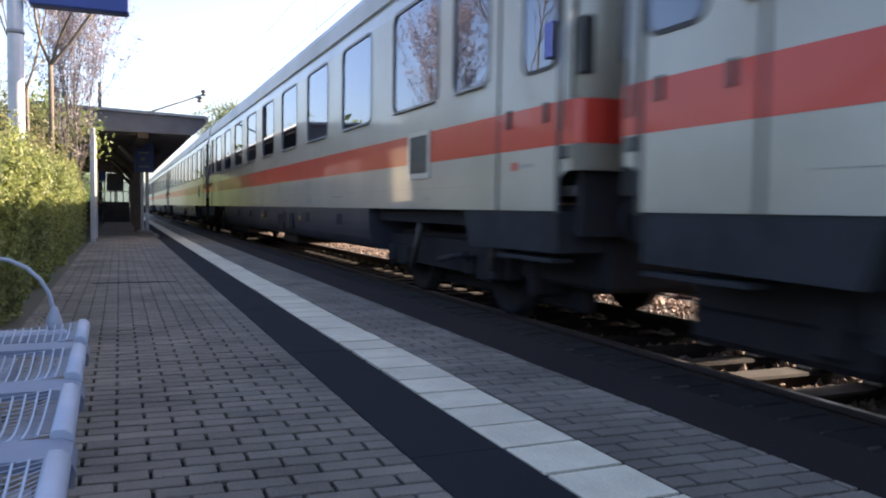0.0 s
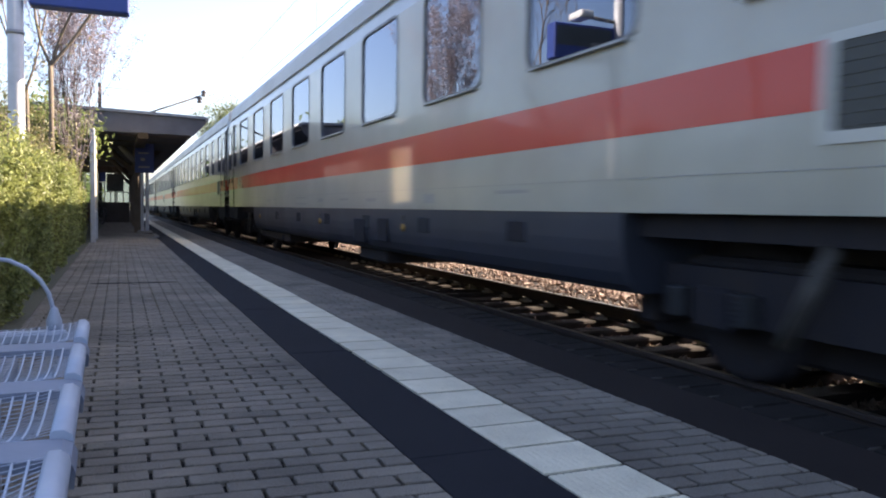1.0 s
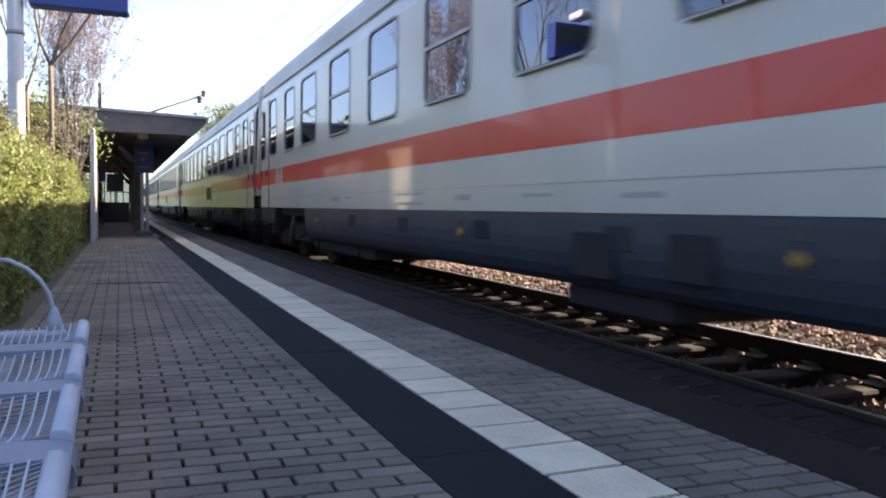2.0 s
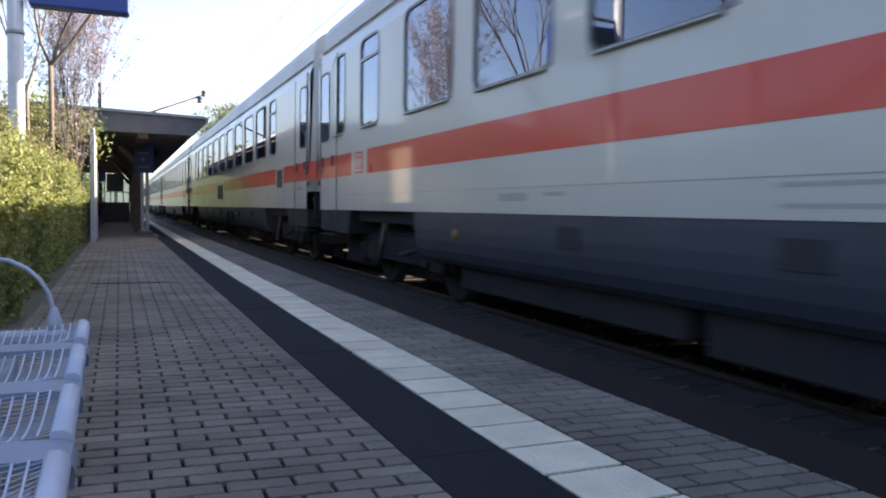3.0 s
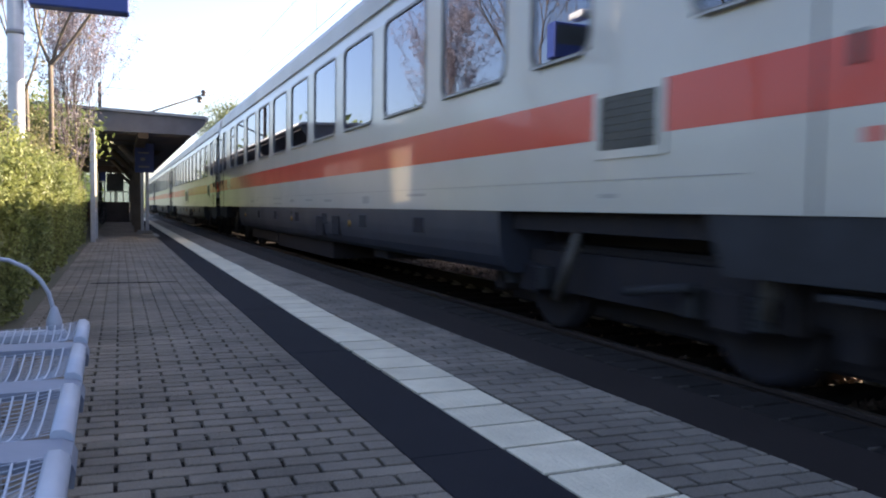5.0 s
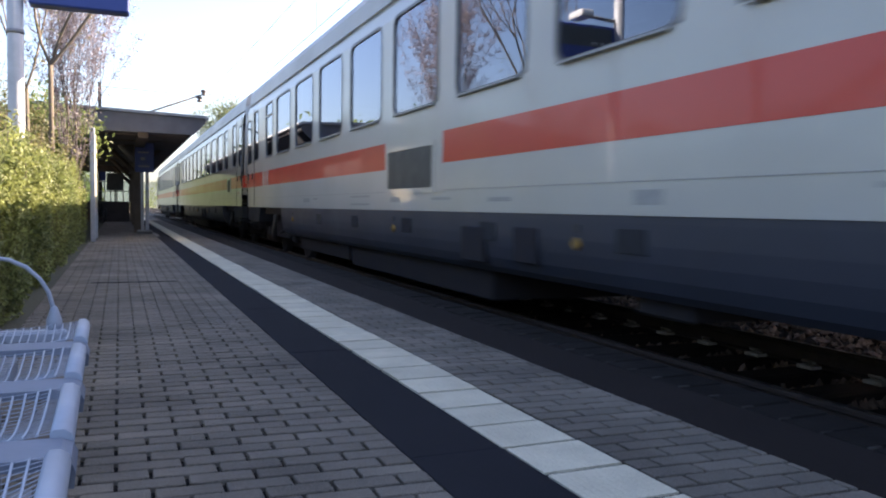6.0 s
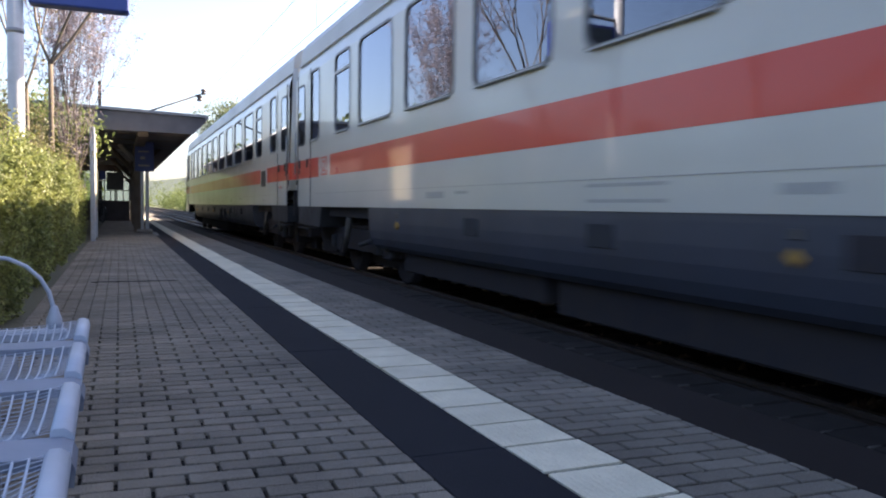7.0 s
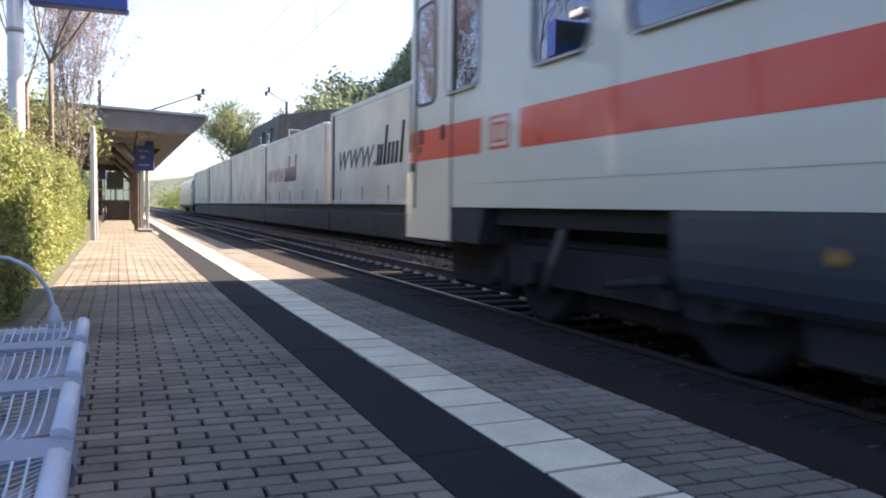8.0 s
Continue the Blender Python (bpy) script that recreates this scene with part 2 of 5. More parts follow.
def tube(bm, pts, r, sides=8, r1=None, cap=True):
    """A tube along the points, of radius r that may taper to r1."""
    pts = [Vector(p) for p in pts]
    r1 = r if r1 is None else r1
    rings, n = [], len(pts)
    for i, p in enumerate(pts):
        d = (pts[min(i + 1, n - 1)] - pts[max(i - 1, 0)]).normalized()
        a = d.cross(Vector((0.31, 0.17, 0.93)) if abs(d.z) < 0.9 else Vector((1, 0.1, 0))).normalized()
        b = d.cross(a)
        rr = r + (r1 - r) * i / max(n - 1, 1)
        rings.append([bm.verts.new(p + (a * math.cos(q) + b * math.sin(q)) * rr) for q in [2 * math.pi * k / sides for k in range(sides)]])
    for u, v in zip(rings, rings[1:]):
        for k in range(sides):
            f = bm.faces.new((u[k], u[(k + 1) % sides], v[(k + 1) % sides], v[k]))
            f.smooth = True
    if cap:
        bm.faces.new(rings[0][::-1])
        bm.faces.new(rings[-1])
    return bm


def T(pts, r, sides=8, r1=None):
    return tube(bmesh.new(), pts, r, sides, r1)


def lathe(bm, axis_at, prof, sides=20, axis="x"):
    """A turned shape: prof holds (along, radius) steps along the axis."""
    rings = []
    for a, r in prof:
        ring = []
        for k in range(sides):
            q = 2 * math.pi * k / sides
            c, s = r * math.cos(q), r * math.sin(q)
            v = (a, c, s) if axis == "x" else ((c, a, s) if axis == "y" else (c, s, a))
            ring.append(bm.verts.new(Vector(axis_at) + Vector(v)))
        rings.append(ring)
    for u, v in zip(rings, rings[1:]):
        for k in range(sides):
            bm.faces.new((u[k], u[(k + 1) % sides], v[(k + 1) % sides], v[k])).smooth = True
    bm.faces.new(rings[0][::-1])
    bm.faces.new(rings[-1])
    return bm


def extrude_profile(bm, prof, y0, y1, cap=True, smooth=False):
    """A closed (x, z) profile drawn out along y."""
    a = [bm.verts.new((x, y0, z)) for x, z in prof]
    b = [bm.verts.new((x, y1, z)) for x, z in prof]
    n = len(prof)
    for i in range(n):
        bm.faces.new((a[i], a[(i + 1) % n], b[(i + 1) % n], b[i])).smooth = smooth
    if cap:
        bm.faces.new(a[::-1])
        bm.faces.new(b)
    bmesh.ops.recalc_face_normals(bm, faces=bm.faces[:])
    return bm


def rounded(y0, y1, z0, z1, r, n=4):
    pts = []
    for cy, cz, q0 in ((y1 - r, z1 - r, 0), (y0 + r, z1 - r, 90), (y0 + r, z0 + r, 180), (y1 - r, z0 + r, 270)):
        for k in range(n + 1):
            q = radians(q0 + 90 * k / n)
            pts.append((cy + r * math.cos(q), cz + r * math.sin(q)))
    return pts


def plate_ring(bm, x, side, outer, inner, depth):
    """A rounded frame standing proud of a car side at x."""
    n = len(outer)
    loops = []
    for pts, xx in ((outer, x), (outer, x + side * depth), (inner, x + side * depth), (inner, x - side * 0.03)):
        loops.append([bm.verts.new((xx, p[0], p[1])) for p in pts])
    for u, v in zip(loops, loops[1:]):
        for i in range(n):
            bm.faces.new((u[i], u[(i + 1) % n], v[(i + 1) % n], v[i]))
    return bm


def sheet(name, verts, faces, material, parent=None, label="", smooth=False):
    me = bpy.data.meshes.new(name)
    me.from_pydata([tuple(v) for v in verts], [], [tuple(f) for f in faces])
    me.update()
    me.materials.append(M[material])
    ob = new(name, me)
    if parent:
        ob.parent = parent
    if label:
        ob["label"] = label
    return ob


def many_boxes(name, boxes, material, parent=None, chamfer=0.006):
    """Joined blocks with sloped top edges: rows of x0, x1, y0, y1, z0, z1."""
    b = np.asarray(boxes, float)
    x0, x1, y0, y1, z0, z1 = b.T
    c = chamfer
    V = np.stack([np.stack(v, -1) for v in (
        (x0, y0, z0), (x1, y0, z0), (x1, y1, z0), (x0, y1, z0), (x0, y0, z1 - c), (x1, y0, z1 - c), (x1, y1, z1 - c), (x0, y1, z1 - c),
        (x0 + c, y0 + c, z1), (x1 - c, y0 + c, z1), (x1 - c, y1 - c, z1), (x0 + c, y1 - c, z1))], 1)
    q = [(0, 1, 5, 4), (1, 2, 6, 5), (2, 3, 7, 6), (3, 0, 4, 7), (4, 5, 9, 8), (5, 6, 10, 9), (6, 7, 11, 10), (7, 4, 8, 11), (8, 9, 10, 11)]
    F = (np.arange(len(b))[:, None, None] * 12 + np.array(q)[None]).reshape(-1, 4)
    return sheet(name, V.reshape(-1, 3).tolist(), F.tolist(), material, parent)


def leaves(name, centres, size, material, parent=None, seed=1, flat=0.0):
    """Small folded leaves, four corners each, at the given centres, turned at random."""
    r = np.random.RandomState(seed)
    c = np.asarray(centres, float)
    n = len(c)
    a = r.normal(size=(n, 3))
    a[:, 2] *= 1 - flat
    a /= np.linalg.norm(a, axis=1)[:, None]
    b = np.cross(a, r.normal(size=(n, 3)))
    b /= np.linalg.norm(b, axis=1)[:, None] + 1e-9
    s = size * (0.6 + 0.8 * r.rand(n))[:, None]
    nrm = np.cross(a, b)
    V = np.stack([c - a * s, c + b * s * 0.5 + nrm * s * 0.15, c + a * s, c - b * s * 0.5 + nrm * s * 0.15], 1)
    F = np.arange(n * 4).reshape(-1, 4)
    return sheet(name, V.reshape(-1, 3).tolist(), F.tolist(), material, parent)


RAIL = -0.262           # top of the rails
TRACK_X, TRACK2_X = 4.55, 8.55
SILL = 1.079            # lower edge of the light grey car side over the rails


# ---- ground and platform ----
def ground():
    tagged(finish("ground", B(-900, 900, -300, 1800, -1.1, -0.62), "soil"), "grassy earth reaching to the horizon", "ground", kind="structure")
    tagged(finish("ground_bank", B(-60, -0.62, -30, 140, -0.63, -0.015), "soil"), "earth level behind the platform hedge", "ground", kind="structure")
    tagged(finish("platform_bed", B(-0.62, 2.44, -12, 120, -0.9, -0.016), "joint"), "dark jointing sand under the platform paving", "platform", kind="structure")
    tagged(finish("ballast_bed", B(2.745, 12.2, -60, 300, -0.72, -0.535), "ballast_bed"), "brown ballast bed under both tracks, darkened by shade put into its colour", "ballast", kind="structure")


def paving():
    r = np.random.RandomState(5)
    L, W = 0.199, 0.0885
    pav = tagged(new("pavement_bricks"), "grey clinker brick paving laid in half bond across the platform", "pavement", kind="structure")
    near, far = [], []
    for x0, x1, ye in ((-0.62, 0.885, 60.0), (1.528, 2.06, 60.0)):
        row = -110
        y = 0.591 - 110 * W
        while y < ye:
            off = (row % 2) * L / 2
            x = (-0.812 if x0 < 0 else x0) + off - L
            while x < x1 - 0.02:
                a, b = max(x, x0), min(x + L, x1)
                b = x1 if x1 - b < 0.03 else b          # no slivers along the strip
                if b - a > 0.03:
                    full = abs(b - a - L) < 0.002
                    j = r.uniform(-1, 1, 3)
                    item = (a + 0.006, b - 0.006, y + 0.0068, y + W - 0.0068, j[2] * 0.0016, full)
                    if full and ((x0 < 0 and 0.1 < x < 0.66 and 2.0 < y < 4.0) or (x0 > 0 and 1.3 < y < 3.1)):
                        near.append(item)
                    else:
                        far.append(item)
                x += L
            y += W
            row += 1
    bm = bmesh.new()
    box(bm, -L / 2 + 0.006, L / 2 - 0.006, -W / 2 + 0.0068, W / 2 - 0.0068, -0.03, 0.0, bevel=0.003)
    skew = Matrix(((1, 0, 0, 0), (-0.06, 1, 0, 0.012), (0, 0, 1, 0), (0, 0, 0, 1)))       # the rows run slightly askew to the strip
    bm.transform(Matrix(((1, 0, 0, 0), (-0.06, 1, 0, 0), (0, 0, 1, 0), (0, 0, 0, 1))))
    first = finish("brick", bm, "brick", pav)
    made = 0
    for a, b, c, d, z, _ in near:
        ob = first if not made else new("brick", first.data)
        ob.parent = pav
        ob.location = skew @ Vector(((a + b) / 2, (c + d) / 2, z))
        made += 1
    o = many_boxes("brick_paving", [(a, b, c, d, -0.03, z) for a, b, c, d, z, _ in far], "brick_far", pav, 0.003)
    o.data.transform(skew)
    tagged(o, kind="stuff")

    strip = tagged(new("pavement_strip"), "dark smooth guiding strip beside the white tiles", "pavement", kind="structure")
    y = 0.4 - 5 * 1.965
    while y < 60:
        part("slab", B(0.8815, 1.219, y, y + 1.96, -0.05, 0.001 + r.uniform(-0.001, 0.001), bevel=0.003), "dark_strip", strip)
        y += 1.965

    tiles = tagged(new("pavement_tiles"), "white ribbed tactile concrete tiles in a single row", "pavement", kind="structure")
    S = 0.28
    prof = [(-0.147, -0.04), (0.147, -0.04), (0.147, 0.0)]
    for k in range(10, -1, -1):
        cx = -0.135 + k * 0.027
        prof += [(cx + 0.008, 0.0015), (cx - 0.006, 0.0015), (cx - 0.010, 0.0)]
    prof = [p for p in prof if -0.1471 <= p[0] <= 0.1471]
    bm = bmesh.new()
    extrude_profile(bm, prof, -S / 2 + 0.0105, S / 2 - 0.0105)
    tile = finish("tile", bm, "white_tile", tiles)
    y, k = 0.67 - 34 * S, 0
    while y < 60:
        ob = tile if k == 0 else new("tile", tile.data)
        ob.parent = tiles
        ob.location = (1.373 + 0.006 * math.sin(y * 1.9) + r.uniform(-0.002, 0.002), y + S / 2, r.uniform(-0.001, 0.002))
        y += S
        k += 1

    grit = tagged(new("pavement_joints"), "dark grit in the joints of the white tiles", "pavement", kind="structure")
    jt = finish("joint", B(-0.149, 0.149, -0.014, 0.014, -0.03, -0.006), "joint", grit)
    for k in range(-34, 180):
        ob = jt if k == -34 else new("joint", jt.data)
        ob.parent = grit
        ob.location = (1.373 + r.uniform(-0.003, 0.003), 0.67 + k * S, 0)

    edge = tagged(new("platform_edge"), "dark worn coping stones along the platform edge", "platform edge", kind="structure")
    part("asphalt", B(2.064, 2.44, -12, 60, -0.05, -0.004), "dark_asphalt", edge)
    part("edge_wall", B(2.68, 2.738, -12, 120, -0.75, -0.06), "coping", edge)
    bm = B(2.446, 2.74, -0.1, 0.1, -0.2, 0.0, bevel=0.012)
    st = finish("stone", bm, "coping", edge)
    y, k = 0.6 - 45 * 0.203, 0
    while y < 44:
        ob = st if k == 0 else new("stone", st.data)
        ob.parent = edge
        ob.location = (r.uniform(-0.006, 0.006), y, -0.006 + r.uniform(-0.004, 0.004))
        if 0.6 < y < 8.0:
            part("mortar_joint", B(2.45, 2.515, y + 0.094, y + 0.109, -0.05, -0.001, bevel=0.004), "mortar", edge)
        y += 0.203
        k += 1
    part("far_coping", B(2.446, 2.74, 44, 120, -0.2, -0.004, bevel=0.01), "coping", edge)
    tagged(finish("pavement_far", B(-0.62, 2.44, 60, 120, -0.05, 0.0), "brick_far"), "grey platform paving far down the line", "pavement", kind="structure")
    tagged(finish("drain_channel", B(-0.28, 0.57, 8.78, 8.83, -0.03, 0.004), "joint"), "narrow dark drain slot across the paving", "drain", kind="structure")


def tracks():
    r = np.random.RandomState(7)
    prof = [(-0.07, 0), (0.07, 0), (0.07, 0.012), (0.012, 0.03), (0.009, 0.12), (0.034, 0.135), (0.034, 0.158), (0.026, 0.168),
            (-0.026, 0.168), (-0.034, 0.158), (-0.034, 0.135), (-0.009, 0.12), (-0.012, 0.03), (-0.07, 0.012)]
    for tx, word in ((TRACK_X, "near"), (TRACK2_X, "second")):
        tr = tagged(new("railway_track"), "steel rails on concrete sleepers, the %s track of two" % word, "railway track", kind="structure")
        for s in (-0.7525, 0.7525):
            bm = extrude_profile(bmesh.new(), [(tx + s + x, RAIL - 0.168 + z) for x, z in prof], -60, 300)
            rail = part("rail", bm, "rail_side", tr)
            part("rail_head", B(tx + s - 0.024, tx + s + 0.024, -60, 300, RAIL - 0.004, RAIL + 0.001), "rail_top", rail, "bright worn running surface")
        # sleeper colour already holds the shade below the coaches
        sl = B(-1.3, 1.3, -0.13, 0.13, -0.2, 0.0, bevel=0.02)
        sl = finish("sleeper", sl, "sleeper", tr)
        clip = bmesh.new()
        for s in (-0.7525, 0.7525):
            for q in (-1, 1):
                box(clip, s + q * 0.13 - 0.06, s + q * 0.13 + 0.06, -0.08, 0.08, 0.0, 0.03, bevel=0.008)
                tube(clip, [(s + q * 0.11, -0.05, 0.04), (s + q * 0.15, -0.05, 0.06), (s + q * 0.15, 0.05, 0.06), (s + q * 0.11, 0.05, 0.04)], 0.011, 6)
        clip = finish("rail_clip", clip, "clip", tr)
        for k in range(150):
            y = -8 + k * 0.6 + r.uniform(-0.02, 0.02)
            for src, z in ((sl, RAIL - 0.17), (clip, RAIL - 0.168)):
                ob = src if k == 0 else new(src.name.split(".")[0], src.data)
                ob.parent = tr
                ob.location = (tx, y, z)
    # loose ballast stones
    n = 60000
    y = -2 + r.rand(n) ** 1.7 * 60
    x = 2.95 + r.rand(n) * 7.9
    keep = ~((np.abs(((y + 8 + 0.3) % 0.6) - 0.3) < 0.11) & ((np.abs(x - TRACK_X) < 1.25) | (np.abs(x - TRACK2_X) < 1.25)) & (r.rand(n) < 0.93))
    x, y = x[keep], y[keep]
    n = len(x)
    shoulder = np.exp(-((x - 6.55) / 0.75) ** 2) * 0.15
    z = -0.53 + r.rand(n) * 0.03 + shoulder
    base = np.array([(1, 0, 0), (0, 1, 0), (-1, 0, 0), (0, -1, 0), (0, 0, 1), (0.3, 0.2, -1)], float)
    s = (0.018 + 0.02 * r.rand(n))[:, None, None]
    V = base[None] * s * (0.7 + 0.6 * r.rand(n, 6, 1)) + 0.35 * s * r.normal(size=(n, 6, 3))
    V = V + np.stack([x, y, z], 1)[:, None]
    f = np.array([(0, 1, 4), (1, 2, 4), (2, 3, 4), (3, 0, 4), (1, 0, 5), (2, 1, 5), (3, 2, 5), (0, 3, 5)])
    F = (np.arange(n)[:, None, None] * 6 + f[None]).reshape(-1, 3)
    o = sheet("ballast_stones", V.reshape(-1, 3).tolist(), F.tolist(), "ballast")
    tagged(o, "loose brown and grey ballast stones on the track bed", "ballast", kind="stuff")


# ---- passenger train ----
HALF = 1.41
EAVE, TOP = SILL + 2.62, 4.34
W_A = [(1.36, 2.18), (3.2, 4.06)] + [(4.52 + 1.94 * k, 5.98 + 1.94 * k) for k in range(9)] + [(21.97, 22.84), (23.92, 24.66)]
W_D = [(3.6, 4.4)] + [(4.95 + 1.9 * k, 6.4 + 1.9 * k) for k in range(9)] + [(22.04, 22.84)]
W_E = [(1.31, 2.0), (2.83, 3.65)] + [(4.64 + 1.975 * k, 6.1 + 1.975 * k) for k in range(9)] + [(22.4, 23.2), (23.95, 24.7)]
W_B = [(1.6, 2.45), (3.35, 4.3)] + [(4.9 + 2.13 * k, 6.1 + 2.13 * k) for k in range(8)] + [(22.0, 22.82), (23.93, 24.78)]
W_C = [(1.35, 2.15)] + [(2.84 + 2.385 * k, 4.32 + 2.385 * k) for k in range(9)] + [(23.8, 24.63)]


def car_side(side, wins, u0, u1):
    """One side wall as a sheet with real window openings. u runs from the rear end."""
    bm = bmesh.new()
    n0, n1, nz = u0 + 0.19, u1 - 0.19, SILL + 0.31       # the lower corners are cut away at both ends
    ys = sorted({u0, n0, n1, u1} | {round(a, 3) for w in wins for a in w})
    z_low, z_high = SILL + 1.17, SILL + 2.36
    zs = [SILL, nz, z_low, z_high, EAVE]
    cols = {}

    def vert(u, z, x):
        key = (round(u, 3), round(z, 3), round(x, 3))
        if key not in cols:
            cols[key] = bm.verts.new((x, u, z))
        return cols[key]

    def lean(z):
        t = (z - SILL) / (EAVE - SILL)
        return side * (HALF - 0.075 * max(t - 0.905, 0) / 0.095)

    for a, b in zip(ys, ys[1:]):
        hole = any(w[0] - 0.001 <= a and b <= w[1] + 0.001 for w in wins)
        for z0, z1 in zip(zs, zs[1:]):
            if (hole and z0 == z_low) or (z0 == SILL and (a < n0 - 0.001 or b > n1 + 0.001)):
                continue
            bm.faces.new([vert(u, z, lean(z)) for u, z in ((a, z0), (b, z0), (b, z1), (a, z1))])
    for a, b in wins:                       # the thickness of the wall round each opening
        q = [(a, z_low), (b, z_low), (b, z_high), (a, z_high)]
        for (ua, za), (ub, zb) in zip(q, q[1:] + q[:1]):
            bm.faces.new([vert(ua, za, lean(za)), vert(ub, zb, lean(zb)), vert(ub, zb, lean(zb) - side * 0.08), vert(ua, za, lean(za) - side * 0.08)])
    for e, d in ((n0, -1), (n1, 1)):        # rounded inner corner of each cut-away
        arc = [(e + d * 0.17 * (1 - math.cos(radians(q))), nz - 0.17 * (1 - math.sin(radians(q)))) for q in range(0, 91, 15)]
        for p, q in zip(arc, arc[1:]):
            bm.faces.new([bm.verts.new((side * HALF, u, z)) for u, z in ((e, nz), p, q)])
    bmesh.ops.recalc_face_normals(bm, faces=bm.faces[:])
    return bm


def passenger_car(kind):
    wins = {"a": W_A, "d": W_D, "e": W_E, "b": W_B, "c": W_C}[kind]
    newer = kind in "ade"
    grey = "dirty_grey" if kind == "c" else "grey_paint"
    label = {"a": "light grey express coach with a red stripe and dark skirt",
             "d": "light grey express coach with a plain panel beside the front door",
             "e": "light grey express coach with a long vent panel in its side",
             "b": "older light grey coach with a red stripe and divided drop windows",
             "c": "grimy light grey coach with a red stripe and wide windows"}[kind]
    car = thing("passenger_car", label, "railway coach", "coaches of the express train")
    U0, U1 = 0.34, 26.06
    for side in (-1, 1):
        part("side_wall", car_side(side, wins, U0, U1), grey, car)
        bm = bmesh.new()
        x = side * HALF
        if side > 0:
            box(bm, x, x + 0.003, U0, U1, SILL + 0.51, SILL + 0.845)
            part("stripe", bm, "red_paint", car, "traffic red stripe")
        part("seam", B(min(x, x + side * 0.004), max(x, x + side * 0.004), 1.9, 24.4, SILL + 0.223, SILL + 0.229), "faint_ink", car)
    # roof
    prof = []
    for k in range(13):
        q = math.pi * k / 12
        c, s = math.cos(q), math.sin(q)
        prof.append((math.copysign(abs(c) ** 0.55, c) * (HALF - 0.075), EAVE + (TOP - EAVE) * max(s, 0) ** 0.55))
    bm = bmesh.new()
    extrude_profile(bm, prof, U0 + 0.02, U1 - 0.02, smooth=False)
    part("roof", bm, "roof_paint", car, "curved grey roof")
    for side in (-1, 1):
        x = side * (HALF - 0.07)
        part("rain_gutter", B(min(x, x + side * 0.03), max(x, x + side * 0.03), U0 + 0.05, U1 - 0.05, EAVE + 0.002, EAVE + 0.022, bevel=0.005), "roof_paint", car)
    # ends with rounded corners and gangway
    for u, d in ((U0, -1), (U1, 1)):
        bm = bmesh.new()
        prof = [(-HALF + 0.002, 0), (-HALF + 0.002, 0.03), (-HALF + 0.05, 0.1), (-HALF + 0.18, 0.14), (HALF - 0.18, 0.14), (HALF - 0.05, 0.1), (HALF - 0.002, 0.03), (HALF - 0.002, 0)]
        lo = [bm.verts.new((x, u + d * y, SILL + 0.31)) for x, y in prof]
        hi = [bm.verts.new((x * (0.95), u + d * y, EAVE + 0.1)) for x, y in prof]
        for i in range(len(prof) - 1):
            bm.faces.new((lo[i], lo[i + 1], hi[i + 1], hi[i])).smooth = True
        bm.faces.new(lo)
        bm.faces.new(hi)
        bmesh.ops.recalc_face_normals(bm, faces=bm.faces[:])
        part("end_wall", bm, grey, car)
        bm = bmesh.new()
        lo = [bm.verts.new((x * 1.002, u + d * (y + 0.002), SILL + 0.51)) for x, y in prof]
        hi = [bm.verts.new((x * 1.0, u + d * (y + 0.002), SILL + 0.845)) for x, y in prof]
        for i in range(len(prof) - 1):
            bm.faces.new((lo[i], lo[i + 1], hi[i + 1], hi[i]))
        part("end_stripe", bm, "red_paint", car)
        y0, y1 = sorted((u + d * 0.03, u + d * 0.12))
        if kind == "c":
            part("end_recess", B(-HALF + 0.015, -HALF + 0.12, y0, y1, SILL + 1.02, SILL + 1.45, bevel=0.012), "rubber", car, "dark recess on the rounded corner")
        part("end_bulkhead", B(-HALF + 0.1, HALF - 0.1, min(u, u - d * 0.06), max(u, u - d * 0.06), SILL - 0.2, EAVE, bevel=0.01), "under", car)
        bm = bmesh.new()
        for k in range(5):
            y0 = u + d * (0.135 + 0.038 * k)
            box(bm, -1.05, 1.05, min(y0, y0 + d * 0.022), max(y0, y0 + d * 0.022), SILL + 0.12, SILL + 2.98, bevel=0.008)
        part("gangway_bellows", bm, "rubber", car, "black rubber gangway bellows")
        for sx in (-0.87, 0.87):
            bm = lathe(bmesh.new(), (sx, u + d * -0.1, 1.02), [(0, 0.08), (d * 0.25, 0.08), (d * 0.26, 0.2), (d * 0.3, 0.19)], 16, "y")
            part("buffer", bm, "under", car)
        # boarding doors on both sides
        for side in (-1, 1):
            x = side * HALF
            c, wc = u - d * 0.69, u - d * 0.485
            door = part("door", B(min(x, x + side * 0.004), max(x, x + side * 0.004), c - 0.50, c + 0.50, SILL + 0.02, SILL + 2.42), grey, car)
            xm = x - side * 0.02
            part("door_glass", B(min(xm, x + side * 0.008), max(xm, x + side * 0.008), wc - 0.26, wc + 0.26, SILL + 1.14, SILL + 2.2, bevel=0.006), "glass", door)
            bm = bmesh.new()
            plate_ring(bm, x, side, rounded(wc - 0.29, wc + 0.29, SILL + 1.11, SILL + 2.23, 0.13), rounded(wc - 0.26, wc + 0.26, SILL + 1.14, SILL + 2.2, 0.1), 0.014)
            part("door_window_frame", bm, "rubber", door)
            part("door_stripe", B(min(x, x + side * 0.007), max(x, x + side * 0.007), c - 0.505, c + 0.505, SILL + 0.51, SILL + 0.845), "red_paint", door, "red stripe across the door")
